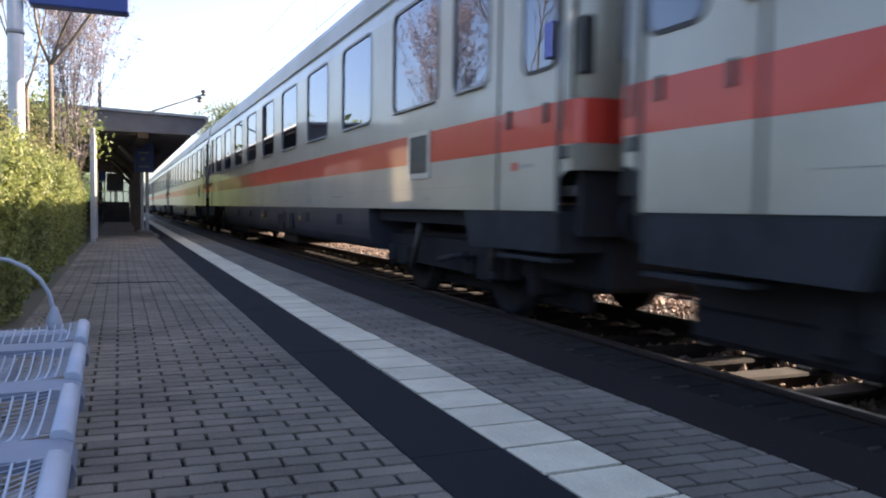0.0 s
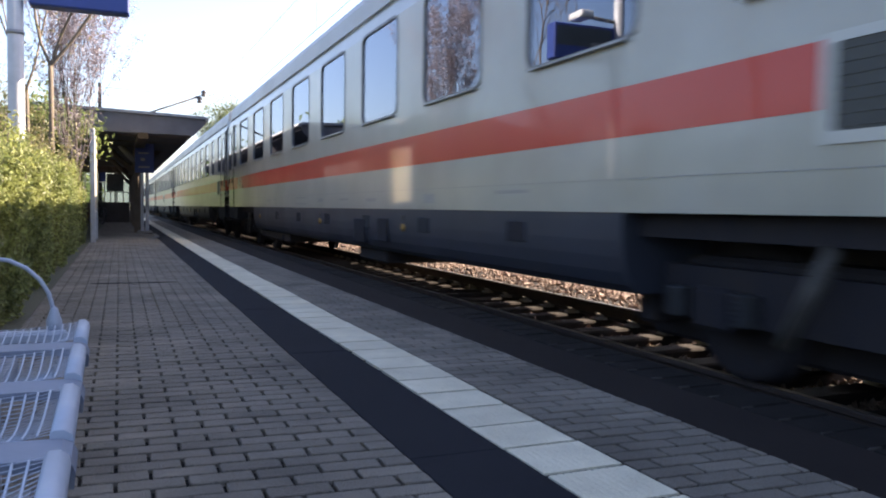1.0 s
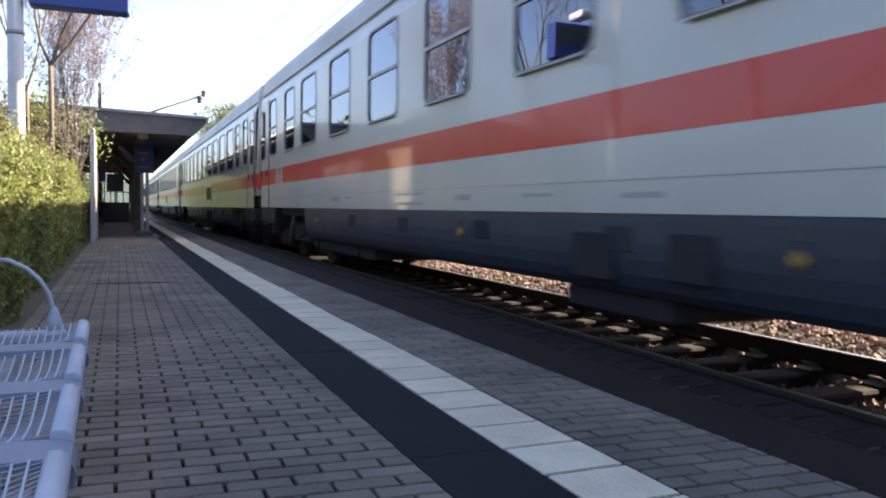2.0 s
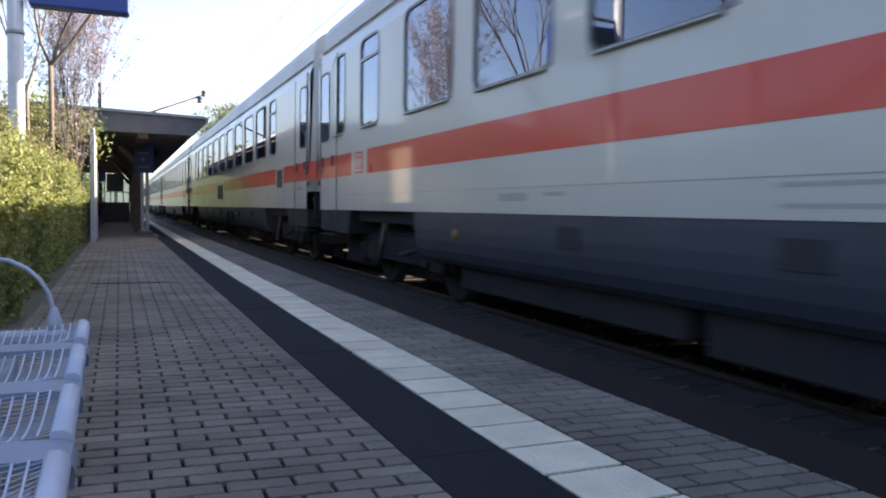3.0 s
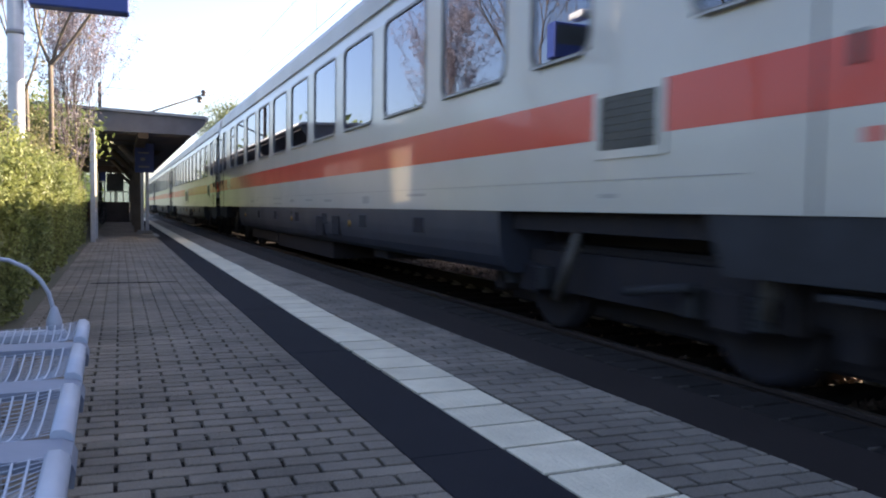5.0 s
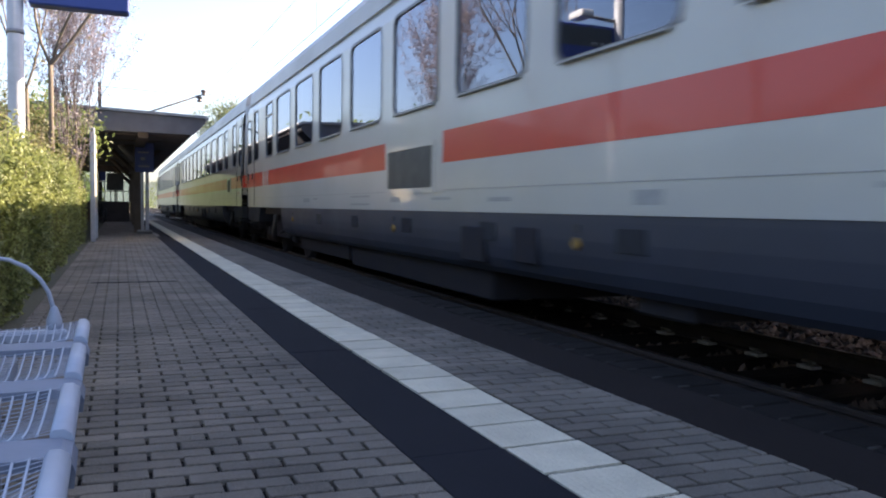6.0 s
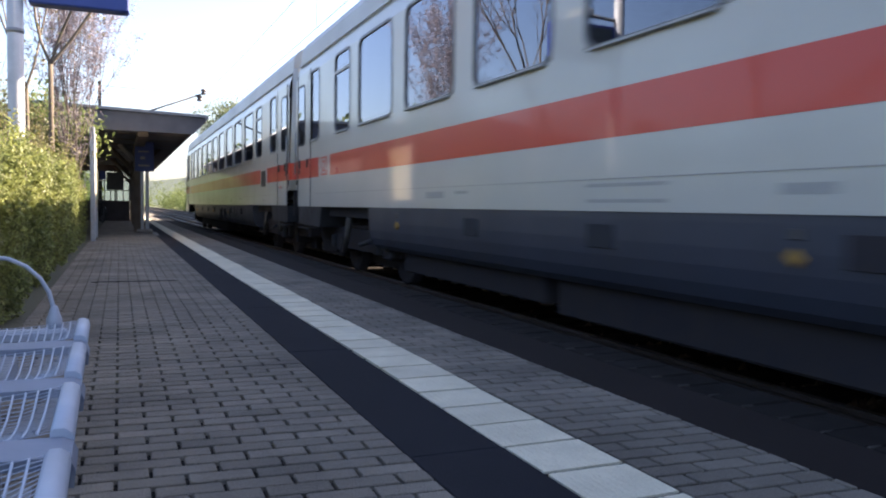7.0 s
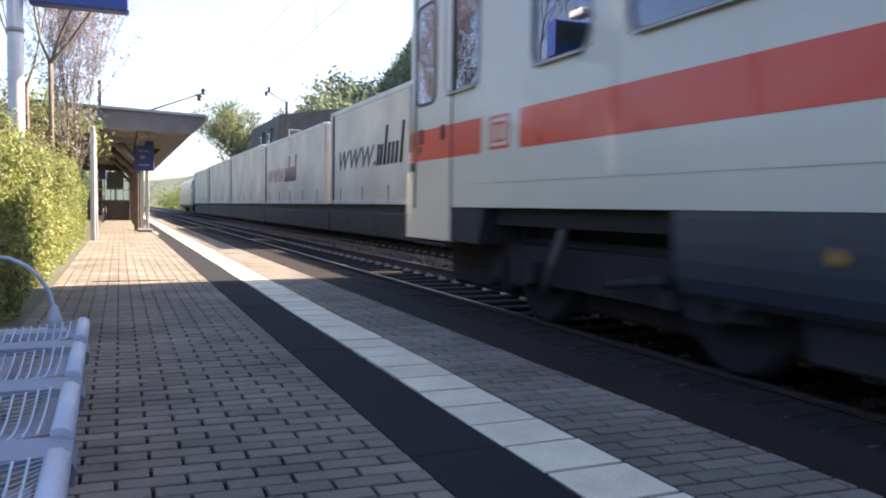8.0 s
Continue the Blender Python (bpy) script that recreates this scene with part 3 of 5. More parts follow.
            for q in (-0.33, 0.3):
                part("grab_handle", B(min(x, x + side * 0.03), max(x, x + side * 0.03), c - d * q - 0.028, c - d * q + 0.028, SILL + 0.7, SILL + 0.86, bevel=0.008), "grille", door)
            if newer:
                part("handle_plate", B(min(x, x + side * 0.012), max(x, x + side * 0.012), c + d * 0.38 - 0.05, c + d * 0.38 + 0.05, SILL + 0.6, SILL + 0.67, bevel=0.004), "damper", door, "small pale plate")
            part("lock_box", B(min(x, x + side * 0.02), max(x, x + side * 0.02), c + d * 0.61 - 0.05, c + d * 0.61 + 0.05, SILL + 0.4, SILL + 0.5, bevel=0.008), "grille", door)
            bm = bmesh.new()
            for e, w in ((-0.52 * d, 0.006 if newer else 0.016), (0.52 * d, 0.026)):
                box(bm, min(x, x + side * 0.01), max(x, x + side * 0.01), c + e - w, c + e + w, SILL - 0.02, SILL + 2.44)
            part("door_seal", bm, "rubber", door)
            part("handrail", T([(x + side * 0.04, c + d * 0.6, SILL + 0.62), (x + side * 0.04, c + d * 0.6, SILL + 1.4)], 0.014, 6), "frame_alu", door)
            ya, yb, xi = u - d * 0.19, u - d * 1.98, x - side * 0.012
            bm = bmesh.new()            # skirt below the door, tapered towards the bogie
            quad = [(ya, SILL - 0.003), (ya, SILL - 0.33), (yb + d * 0.14, SILL - 0.35), (yb, SILL - 0.003)]
            rings = [[bm.verts.new((xx, p[0], p[1])) for p in quad] for xx in (xi, xi - side * 0.55)]
            bm.faces.new(rings[0])
            bm.faces.new(rings[1][::-1])
            for k in range(4):
                bm.faces.new((rings[0][k], rings[1][k], rings[1][(k + 1) % 4], rings[0][(k + 1) % 4]))
            bmesh.ops.recalc_face_normals(bm, faces=bm.faces[:])
            part("door_skirt", bm, "step_grey", car, "dark grey skirt below the door")
            part("step", B(min(x + side * 0.02, x - side * 0.2), max(x + side * 0.02, x - side * 0.2), c - 0.45, c + 0.45, SILL - 0.41, SILL - 0.38), "step_grey", car, "worn metal step")
    # windows
    for side in (-1, 1):
        for i, (a, b) in enumerate(wins):
            z0, z1 = SILL + 1.17, SILL + 2.36
            x = side * (HALF - 0.014)
            outer, inner = rounded(a - 0.022, b + 0.022, z0 - 0.022, z1 + 0.022, 0.15), rounded(a + 0.012, b - 0.012, z0 + 0.012, z1 - 0.012, 0.125)
            bm = plate_ring(bmesh.new(), x + side * 0.012, side, outer, inner, 0.008)
            w = part("window", bm, "rim", car, "rounded window in a thin grey rim")
            bm = bmesh.new()
            rim = rounded(a + 0.004, b - 0.004, z0 + 0.004, z1 - 0.004, 0.09)
            vo, vi = ([bm.verts.new((x - side * dx, p[0], p[1])) for p in rim] for dx in (0.0, 0.012))
            bm.faces.new(vo)
            bm.faces.new(vi[::-1])
            for q in range(len(rim)):
                bm.faces.new((vo[q], vi[q], vi[(q + 1) % len(rim)], vo[(q + 1) % len(rim)]))
            bmesh.ops.recalc_face_normals(bm, faces=bm.faces[:])
            part("pane", bm, "glass", w)
            part("sill_rail", B(min(x, x + side * 0.06), max(x, x + side * 0.045), a + 0.09, b - 0.09, z0 - 0.03, z0 - 0.012, bevel=0.004), "frame_alu", w)
            if kind == "b" or ((a, b) in (W_A[1], W_A[11], W_D[0], W_D[10], W_E[1], W_E[11]) and newer):
                zb = z0 + (0.9 if newer else 0.58)
                part("glazing_bar", B(min(x - side * 0.005, x + side * 0.02), max(x - side * 0.005, x + side * 0.02), a, b, zb, zb + 0.04), "frame_alu", w)
    # interior
    part("floor", B(-1.3, 1.3, U0 + 0.1, U1 - 0.1, SILL + 0.12, SILL + 0.2), "interior", car)
    part("inner_ceiling", B(-1.3, 1.3, U0 + 0.1, U1 - 0.1, EAVE - 0.08, EAVE - 0.03), "interior", car)
    for u in (2.6, 23.3):
        part("partition", B(-1.3, 1.3, u, u + 0.05, SILL + 0.2, EAVE - 0.08), "interior", car)
    u = 3.4
    while u < 22.8:
        for q in (-1, 1):
            bm = B(q * 0.78 - 0.48, q * 0.78 + 0.48, u, u + 0.12, SILL + 0.55, SILL + 1.5, bevel=0.04)
            box(bm, q * 0.78 - 0.48, q * 0.78 + 0.48, u, u + 0.5, SILL + 0.5, SILL + 0.66, bevel=0.03)
            part("seat", bm, "seat", car, "dark blue plush double seat")
        u += 0.975
    # underframe: skirt between the bogies, equipment boxes, bogies, added blocking boxes
    lo = -0.56
    near = [(0.012, -0.002), (0.012, -0.05), (0.018, lo * 0.35), (0.03, lo * 0.55), (0.052, lo * 0.74), (0.09, lo * 0.9), (0.15, lo)]
    prof = [(-HALF + a, SILL + z) for a, z in near] + [(HALF - a, SILL + z) for a, z in near[::-1]]
    spans = ((5.0, 21.4),) if newer else ((5.2, 20.9),)
    for k, (a, b) in enumerate(spans):
        part("skirt", extrude_profile(bmesh.new(), prof, a, b), "skirt", car, "dark blue-grey skirt panel")
    if not newer:
        for a, b, d in ((5.6, 8.0, 0.34), (8.15, 8.8, 0.34), (14.0, 15.3, 0.34)):
            part("equipment_box", B(-1.2, 1.2, a, b, SILL - 0.4 - d, SILL - 0.1, bevel=0.02), "under", car)
    for k in range(1, 7):
        u = 6.0 + k * 2.2
        part("hatch", B(-HALF + 0.008, -HALF + 0.03, u, u + 0.32, SILL - 0.26, SILL - 0.09, bevel=0.004), "step_grey" if k % 3 else "under", car)
    for u, w, z0, z1 in ((14.4, 0.5, 0.47, 0.14), (15.5, 0.4, 0.42, 0.12)):
        part("hatch", B(-HALF - 0.002, -HALF + 0.1, u, u + w, SILL - z0, SILL - z1, bevel=0.008), "under", car)
    for u in (6.2, 12.3, 16.5):
        mk = part("marker", lathe(bmesh.new(), (-HALF - 0.006, u, SILL - 0.22), [(0, 0.05), (0.1, 0.05)], 4, "x"), "yellow", car, "small yellow diamond marker")
        part("marker_plate", B(-HALF - 0.004, -HALF + 0.1, u - 0.03, u + 0.03, SILL - 0.13, SILL - 0.07, bevel=0.006), "damper", mk, "small pale plate")
    part("underframe", B(-1.25, 1.25, U0 + 0.1, U1 - 0.1, SILL - 0.16, SILL + 0.05), "under", car)
    for c in (3.7, 22.7):
        bog = part("bogie", B(-0.9, 0.9, c - 0.25, c + 0.25, 0.4, 0.78, bevel=0.03), "under", car, "grimy two-axle bogie")
        for s in (-1, 1):
            bm = bmesh.new()
            extrude_profile(bm, [(s * 1.0 - 0.07, 0.4), (s * 1.0 + 0.07, 0.4), (s * 1.0 + 0.07, 0.74), (s * 1.0 - 0.07, 0.74)], c - 1.75, c + 1.75)
            for a in (-1.25, 1.25):
                box(bm, s * 1.0 - 0.12, s * 1.0 + 0.12, c + a - 0.17, c + a + 0.17, 0.34, 0.62, bevel=0.03)
            part("side_frame", bm, "under", bog)
            for a in (-1.25, 1.25):
                for q in (-0.3, 0.3):
                    part("coil_spring", lathe(bmesh.new(), (s * 1.1, c + a + q, 0.4), [(h * 0.017, 0.09 if h % 2 else 0.068) for h in range(13)], 10, "z"), "step_grey", bog)
                part("wheel", lathe(bmesh.new(), (s * 0.75, c + a, 0.46), [(-s * 0.07, 0.47), (-s * 0.045, 0.485), (-s * 0.04, 0.46), (s * 0.065, 0.455), (s * 0.065, 0.4), (s * 0.03, 0.36), (s * 0.03, 0.14), (s * 0.11, 0.12), (s * 0.12, 0.1)], 26, "x"), "under", bog)
            part("damper", T([(s * 1.22, c - 0.55, 0.36), (s * 1.22, c - 0.25, 0.92)], 0.045, 8), "damper", bog, "dusty grey damper")
            part("damper", T([(s * 1.26, c + 1.72, 0.5), (s * 1.26, c + 1.76, 0.86)], 0.04, 8), "damper", bog, "upright dusty damper")
            part("damper", T([(s * 1.24, c + 0.4, 0.52), (s * 1.24, c + 1.1, 0.62)], 0.035, 8), "step_grey", bog)
        for a in (-1.25, 1.25):
            part("axle", T([(-0.75, c + a, 0.46), (0.75, c + a, 0.46)], 0.085, 10), "under", bog)
    for a, b in ((0.5, 2.3), (24.1, 25.9)):
        part("drawgear", B(-0.95, 0.95, a, b, 0.42, 0.95, bevel=0.04), "under", car)
        # solid box added on the far side to block sunlit track from view
        part("brake_rigging", B(0.97, 1.27, a, b, 0.24, 0.95, bevel=0.03), "under", car)
    for c in (3.7, 22.7):
        # solid boxes added to block light and view through the bogie
        part("brake_rigging", B(0.97, 1.27, c - 2.1, c + 2.1, 0.2, 1.0, bevel=0.03), "under", car)
        part("brake_rigging", B(-0.64, -0.5, c - 2.42, c + 2.42, 0.14, 1.0, bevel=0.03), "under", car)
        if c < 10:
            # solid box added to hide lit ballast at the rear end
            part("air_tank", B(-0.92, -0.62, 0.45, 1.9, 0.2, 0.92, bevel=0.05), "under", car)
        part("bogie_transom", B(-0.93, 0.93, c - 1.7, c + 1.7, 0.5, 0.8, bevel=0.03), "under", car)
        for a in (-2.05, 2.05):
            part("brake_beam", B(-1.0, 1.0, c + a - 0.1, c + a + 0.1, 0.28, 0.62, bevel=0.03), "under", car)
    x = -HALF
    # inscriptions along the sill, plain bars
    for u, w, h, z in ((7.2, 0.5, 0.07, 0.11), (8.0, 0.3, 0.03, 0.15), (10.4, 0.9, 0.025, 0.17), (10.4, 0.9, 0.025, 0.06), (12.2, 0.35, 0.06, 0.1), (13.6, 0.5, 0.03, 0.12), (15.0, 0.45, 0.04, 0.1), (17.2, 0.3, 0.1, 0.07), (19.0, 0.6, 0.03, 0.15), (23.0, 0.2, 0.03, 0.1)):
        part("inscription", B(x - 0.002, x + 0.001, u, u + w, SILL + z, SILL + z + h), "faint_ink", car)
    # number and seat plates beside the doors
    part("door_plate", B(x - 0.008, x - 0.004, 25.12, 25.22, SILL + 0.34, SILL + 0.41), "red_paint", car, "small red plate")
    part("door_plate", B(x - 0.008, x - 0.004, 25.25, 25.5, SILL + 0.36, SILL + 0.39), "faint_ink", car)
    turn_round(car.children_recursive)
    return car


def turn_round(obs):
    """u was counted from the rear end; the cars run towards -y, so y = 26.4 - u."""
    for o in obs:
        o.data.transform(Matrix.Translation((0, 26.4, 0)) @ Matrix.Diagonal((1, -1, 1, 1)))
        o.data.flip_normals()


def stripe_with_logo(car, u, grey):
    """The red stripe on the platform side, broken at u by a grey field that holds the logo plate."""
    x = -HALF
    made = [part("stripe", B(x - 0.003, x, a, b, SILL + 0.51, SILL + 0.845), "red_paint", car, "traffic red stripe") for a, b in ((0.34, u), (u + 0.76, 26.06))]
    plate = part("logo", B(x - 0.003, x, u + 0.17, u + 0.57, SILL + 0.525, SILL + 0.83), "red_paint", car, "red logo plate")
    made.append(plate)
    made.append(part("logo_line", plate_ring(bmesh.new(), x - 0.003, -1, rounded(u + 0.2, u + 0.54, SILL + 0.555, SILL + 0.80, 0.05), rounded(u + 0.23, u + 0.51, SILL + 0.585, SILL + 0.77, 0.035), 0.002), grey, plate))
    for a in (0.27, 0.4):
        made.append(part("logo_line", B(x - 0.005, x - 0.003, u + a, u + a + 0.07, SILL + 0.61, SILL + 0.74), grey, plate))
    turn_round(made)


def grey_field(car, u0, u1):
    # light panel that breaks the stripe round a vent
    g = part("stripe_break", B(-HALF - 0.0055, -HALF + 0.002, u0, u1, SILL + 0.2, SILL + 0.86), "grey_paint", car, "light grey panel")
    turn_round([g])


def grille(car, u, w, z0, z1, open_vent=True):
    x = -HALF
    g = part("vent", plate_ring(bmesh.new(), x, -1, rounded(u - 0.07, u + w + 0.07, z0 - 0.06, z1 + 0.05, 0.03), rounded(u, u + w, z0, z1, 0.03), 0.016), "grey_paint", car, "vent grille in a light frame")
    part("vent_back", B(x - 0.009, x - 0.003, u - 0.02, u + w + 0.02, z0 - 0.02, z1 + 0.02), "grille", g)
    for k in range(7 if open_vent else 0):
        z = z0 + (z1 - z0) * (k + 0.5) / 7
        part("louvre", B(x - 0.013, x - 0.006, u, u + w, z - 0.012, z + 0.012), "grille", g)
    turn_round([g, *g.children])


def service_boxes(car):
    for u, w, z0, z1, m_, lab in ((16.1, 0.06, 0.42, 0.2, "grille", ""), (16.75, 0.16, 0.38, 0.1, "grille", ""), (17.1, 0.14, 0.22, 0.05, "grille", ""),
                                  (17.9, 0.12, 0.26, 0.06, "damper", "pale service box"), (18.4, 0.12, 0.3, 0.1, "damper", "pale service box")):
        g = part("service_box", B(-HALF - 0.002, -HALF + 0.1, u, u + w, SILL - z0, SILL - z1, bevel=0.02), m_, car, lab)
        turn_round([g])


CARS = "aaaaadebccc"        # from the last car forwards
LOW_GEAR = ((5.8, 9.4, 0.26), (9.6, 14.6, 0.2), (16.9, 17.5, 0.38))
LOGO_AT = {0: 2.25, 1: 2.16, 2: 2.75, 5: 2.65}        # where the stripe breaks, from the rear end
BOXES = {0: LOW_GEAR, 1: LOW_GEAR, 2: LOW_GEAR, 3: LOW_GEAR, 4: ((12.2, 13.3, 0.3),), 5: ((5.0, 7.1, 0.26), (9.9, 12.7, 0.22), (14.8, 15.6, 0.22), (17.9, 18.9, 0.24)), 6: LOW_GEAR}


def train():
    proto = {}
    cars = []
    for n, kind in enumerate(CARS):
        if kind not in proto:
            proto[kind] = passenger_car(kind)
            ob = proto[kind]
        else:
            ob = copy_thing(proto[kind], Matrix())
        cars.append(ob)
    # what sets single cars apart
    for n, ob in enumerate(cars):
        stripe_with_logo(ob, LOGO_AT.get(n, 2.4), "dirty_grey" if CARS[n] == "c" else "grey_paint")
        if n in (0, 1, 2, 3, 4, 5):
            grille(ob, 23.0 if n > 1 else 22.82, 0.64, SILL + 0.43, SILL + 0.8)
        for a, b, z in BOXES.get(n, ()):
            turn_round([part("equipment_box", B(-1.15, 1.15, a, b, z, SILL - 0.5, bevel=0.02), "under", ob, "low dark equipment box")])
        if n == 0:
            service_boxes(ob)
            g = part("rear_step_box", B(-HALF - 0.004, -HALF + 0.5, 0.22, 1.52, SILL - 0.36, SILL + 0.41, bevel=0.012), "grey_paint", ob, "light grey step box at the rear end")
            turn_round([g])
        if n in (2, 5):
            grey_field(ob, 12.0, 13.9)
            grille(ob, 12.12, 1.5, SILL + 0.26, SILL + 0.72, False)
        if n == 6:
            turn_round([part("equipment_box", B(0.6, 1.2, 5.0, 20.6, 0.1, 0.55, bevel=0.03), "under", ob)])
            grey_field(ob, 14.05, 16.1)
            grille(ob, 14.31, 1.55, SILL + 0.28, SILL + 0.74, False)
        if n == 7:
            grille(ob, 23.9, 0.62, SILL + 0.4, SILL + 0.86)
        if n in (8, 9, 10):
            grille(ob, 22.58, 0.55, SILL + 0.4, SILL + 0.82)
    return cars


def train_rear(t):
    return 268.71 - 32.1766 * t - 0.03878 * t * t


# ---- freight train on the second track ----
def trailer(length, top, tarp_label):
    z0 = SILL + 0.15
    tr = thing("trailer_wagon", tarp_label, "freight wagon", "wagons of the freight train")
    h = 1.27
    part("chassis", B(-1.1, 1.1, -0.7, length + 0.7, 0.62, 1.17, bevel=0.03), "wagon", tr, "dark brown wagon frame")
    part("pocket", B(-1.2, 1.2, -0.5, length + 0.5, 0.14, 0.9, bevel=0.04), "wagon", tr)
    part("box_body", B(-h + 0.02, h - 0.02, 0, length, z0, top - 0.06, bevel=0.02), "tarp", tr, "pale tarpaulin sides")
    part("top_rail", B(-h, h, -0.01, length + 0.01, top - 0.16, top, bevel=0.02), "trailer_white", tr)
    part("bottom_rail", B(-h, h, -0.01, length + 0.01, z0 - 0.08, z0 + 0.08, bevel=0.015), "trailer_white", tr)
    for u in (0.0, length - 0.14):
        for s in (-1, 1):
            part("corner_post", B(s * h - 0.06, s * h + 0.06, u, u + 0.14, z0 - 0.05, top - 0.03, bevel=0.012), "trailer_white", tr)
    part("end_panel", B(-h + 0.08, h - 0.08, -0.03, 0.0, z0 + 0.05, top - 0.15), "trailer_white", tr, "white end panel")
    part("end_mark", lathe(bmesh.new(), (0.1, -0.035, z0 + 1.9), [(0, 0.32), (0.01, 0.32)], 16, "y"), "ink", tr, "round dark emblem")
    for u in (0.15, length - 0.27):
        part("edge_seal", B(-h - 0.004, -h + 0.03, u, u + 0.12, z0 + 0.08, top - 0.17), "rubber", tr, "dark curtain edge")
    for u in np.linspace(1.2, length - 1.2, 5):
        part("strap", B(-h - 0.006, -h + 0.03, u - 0.02, u + 0.02, z0 - 0.1, z0 + 0.5), "faint_ink", tr)
    for c in (0.9, length - 0.9):
        for a in (-0.9, 0.9):
            for s in (-0.75, 0.75):
                part("wheel", lathe(bmesh.new(), (s, c + a, 0.46), [(-0.06, 0.46), (0.06, 0.46), (0.065, 0.4), (0.03, 0.3)], 18, "x"), "wagon", tr)
        part("bogie_frame", B(-1.05, 1.05, c - 1.4, c + 1.4, 0.38, 0.66, bevel=0.03), "wagon", tr)
    return tr


def lettering(parent, word, size, loc, material, thick=0.006, wide=1.0):
    """Writing on a side that faces -x."""
    cu = bpy.data.curves.new("text", "FONT")
    cu.body, cu.size, cu.extrude, cu.shear, cu.offset = word, size, thick, 0.3, -0.018
    tmp = new("tmp", cu)
    me = bpy.data.meshes.new_from_object(tmp.evaluated_get(bpy.context.evaluated_depsgraph_get()))
    bpy.data.objects.remove(tmp)
    me.materials.clear()
    me.materials.append(M[material])
    ob = new("lettering", me)
    ob.parent = parent
    ob.matrix_basis = Matrix(((0, 0, -1, loc[0]), (-wide, 0, 0, loc[1]), (0, 1, 0, loc[2]), (0, 0, 0, 1)))
    return ob


def freight():
    wagons = []
    for k in range(9):
        top = (4.3, 4.35, 4.42, 4.3, 4.5, 3.9, 3.9, 4.3, 4.3)[k]
        w = trailer(13.0, top, "pale tarpaulin trailer on a dark pocket wagon" if k != 4 else "white curtain-side trailer with large dark slanted lettering on a wagon")
        if k in (3, 4):
            ink = "ink" if k == 4 else "rust_ink"
            z = 2.34 if k == 4 else 2.2
            lettering(w, "www.", 1.5, (-1.262, 12.3, z), ink, wide=1.3)
            # the brand that follows, as plain strokes
            for a, h_ in ((7.5, 0.62), (7.2, 0.62), (6.85, 1.15), (6.5, 0.62), (6.15, 0.62), (5.8, 0.62), (5.4, 1.15)):
                part("brand_stroke", T([(-1.268, a, z), (-1.268, a - 0.22 * h_, z + h_)], 0.05, 6), ink, w)
        wagons.append(w)
    lo = thing("locomotive", "grey-green electric locomotive at the head of the freight train", "locomotive")
    prof = [(-1.48, 1.0), (-1.5, 2.2), (-1.38, 3.5), (-1.0, 3.85), (1.0, 3.85), (1.38, 3.5), (1.5, 2.2), (1.48, 1.0)]
    bm = extrude_profile(bmesh.new(), prof, 0.9, 17.8)
    part("body", bm, "loco", lo)
    for a, b in ((0.0, 0.9), (18.7, 17.8)):
        bm = bmesh.new()
        A = [bm.verts.new((x * 0.88, a, min(z, 2.3) if z > 2.3 else z)) for x, z in prof]
        C = [bm.verts.new((x, b, z)) for x, z in prof]
        for i in range(len(prof)):
            bm.faces.new((A[i], A[(i + 1) % len(prof)], C[(i + 1) % len(prof)], C[i]))
        bm.faces.new(A)
        bmesh.ops.recalc_face_normals(bm, faces=bm.faces[:])
        part("cab_nose", bm, "loco", lo)
    part("frame", B(-1.35, 1.35, 0.3, 18.4, 0.7, 1.02, bevel=0.03), "wagon", lo)
    for y in (1.6, 17.1):
        part("cab_window", B(-1.46, -1.40, y - 0.45, y + 0.45, 2.35, 3.1, bevel=0.01), "glass", lo)
    for c in (4.5, 14.2):
        part("bogie_frame", B(-1.15, 1.15, c - 2, c + 2, 0.35, 0.72, bevel=0.04), "wagon", lo)
        for a in (-1.3, 1.3):
            for s in (-0.75, 0.75):
                part("wheel", lathe(bmesh.new(), (s, c + a, 0.62), [(-0.06, 0.62), (0.06, 0.62), (0.065, 0.5), (0.03, 0.4)], 20, "x"), "wagon", lo)
    for s in (-0.5,):
        part("pantograph", T([(0, 5.5, 3.95), (0, 6.8, 4.6), (0, 5.6, 5.3), (0, 5.6, 5.35)], 0.03, 6), "under", lo)
    return lo, wagons


def freight_front(t):
    return 105.0 - 27.0 * (8.0 - t)


# ---- platform furniture ----
def seat_z(x):
    """Height of the seat's dip across its depth, front lip at -0.1."""
    t = (-0.1 - x) / 0.45
    return 0.444 - 0.02 * math.sin(math.pi * min(max(t, 0), 1)) ** 1.2


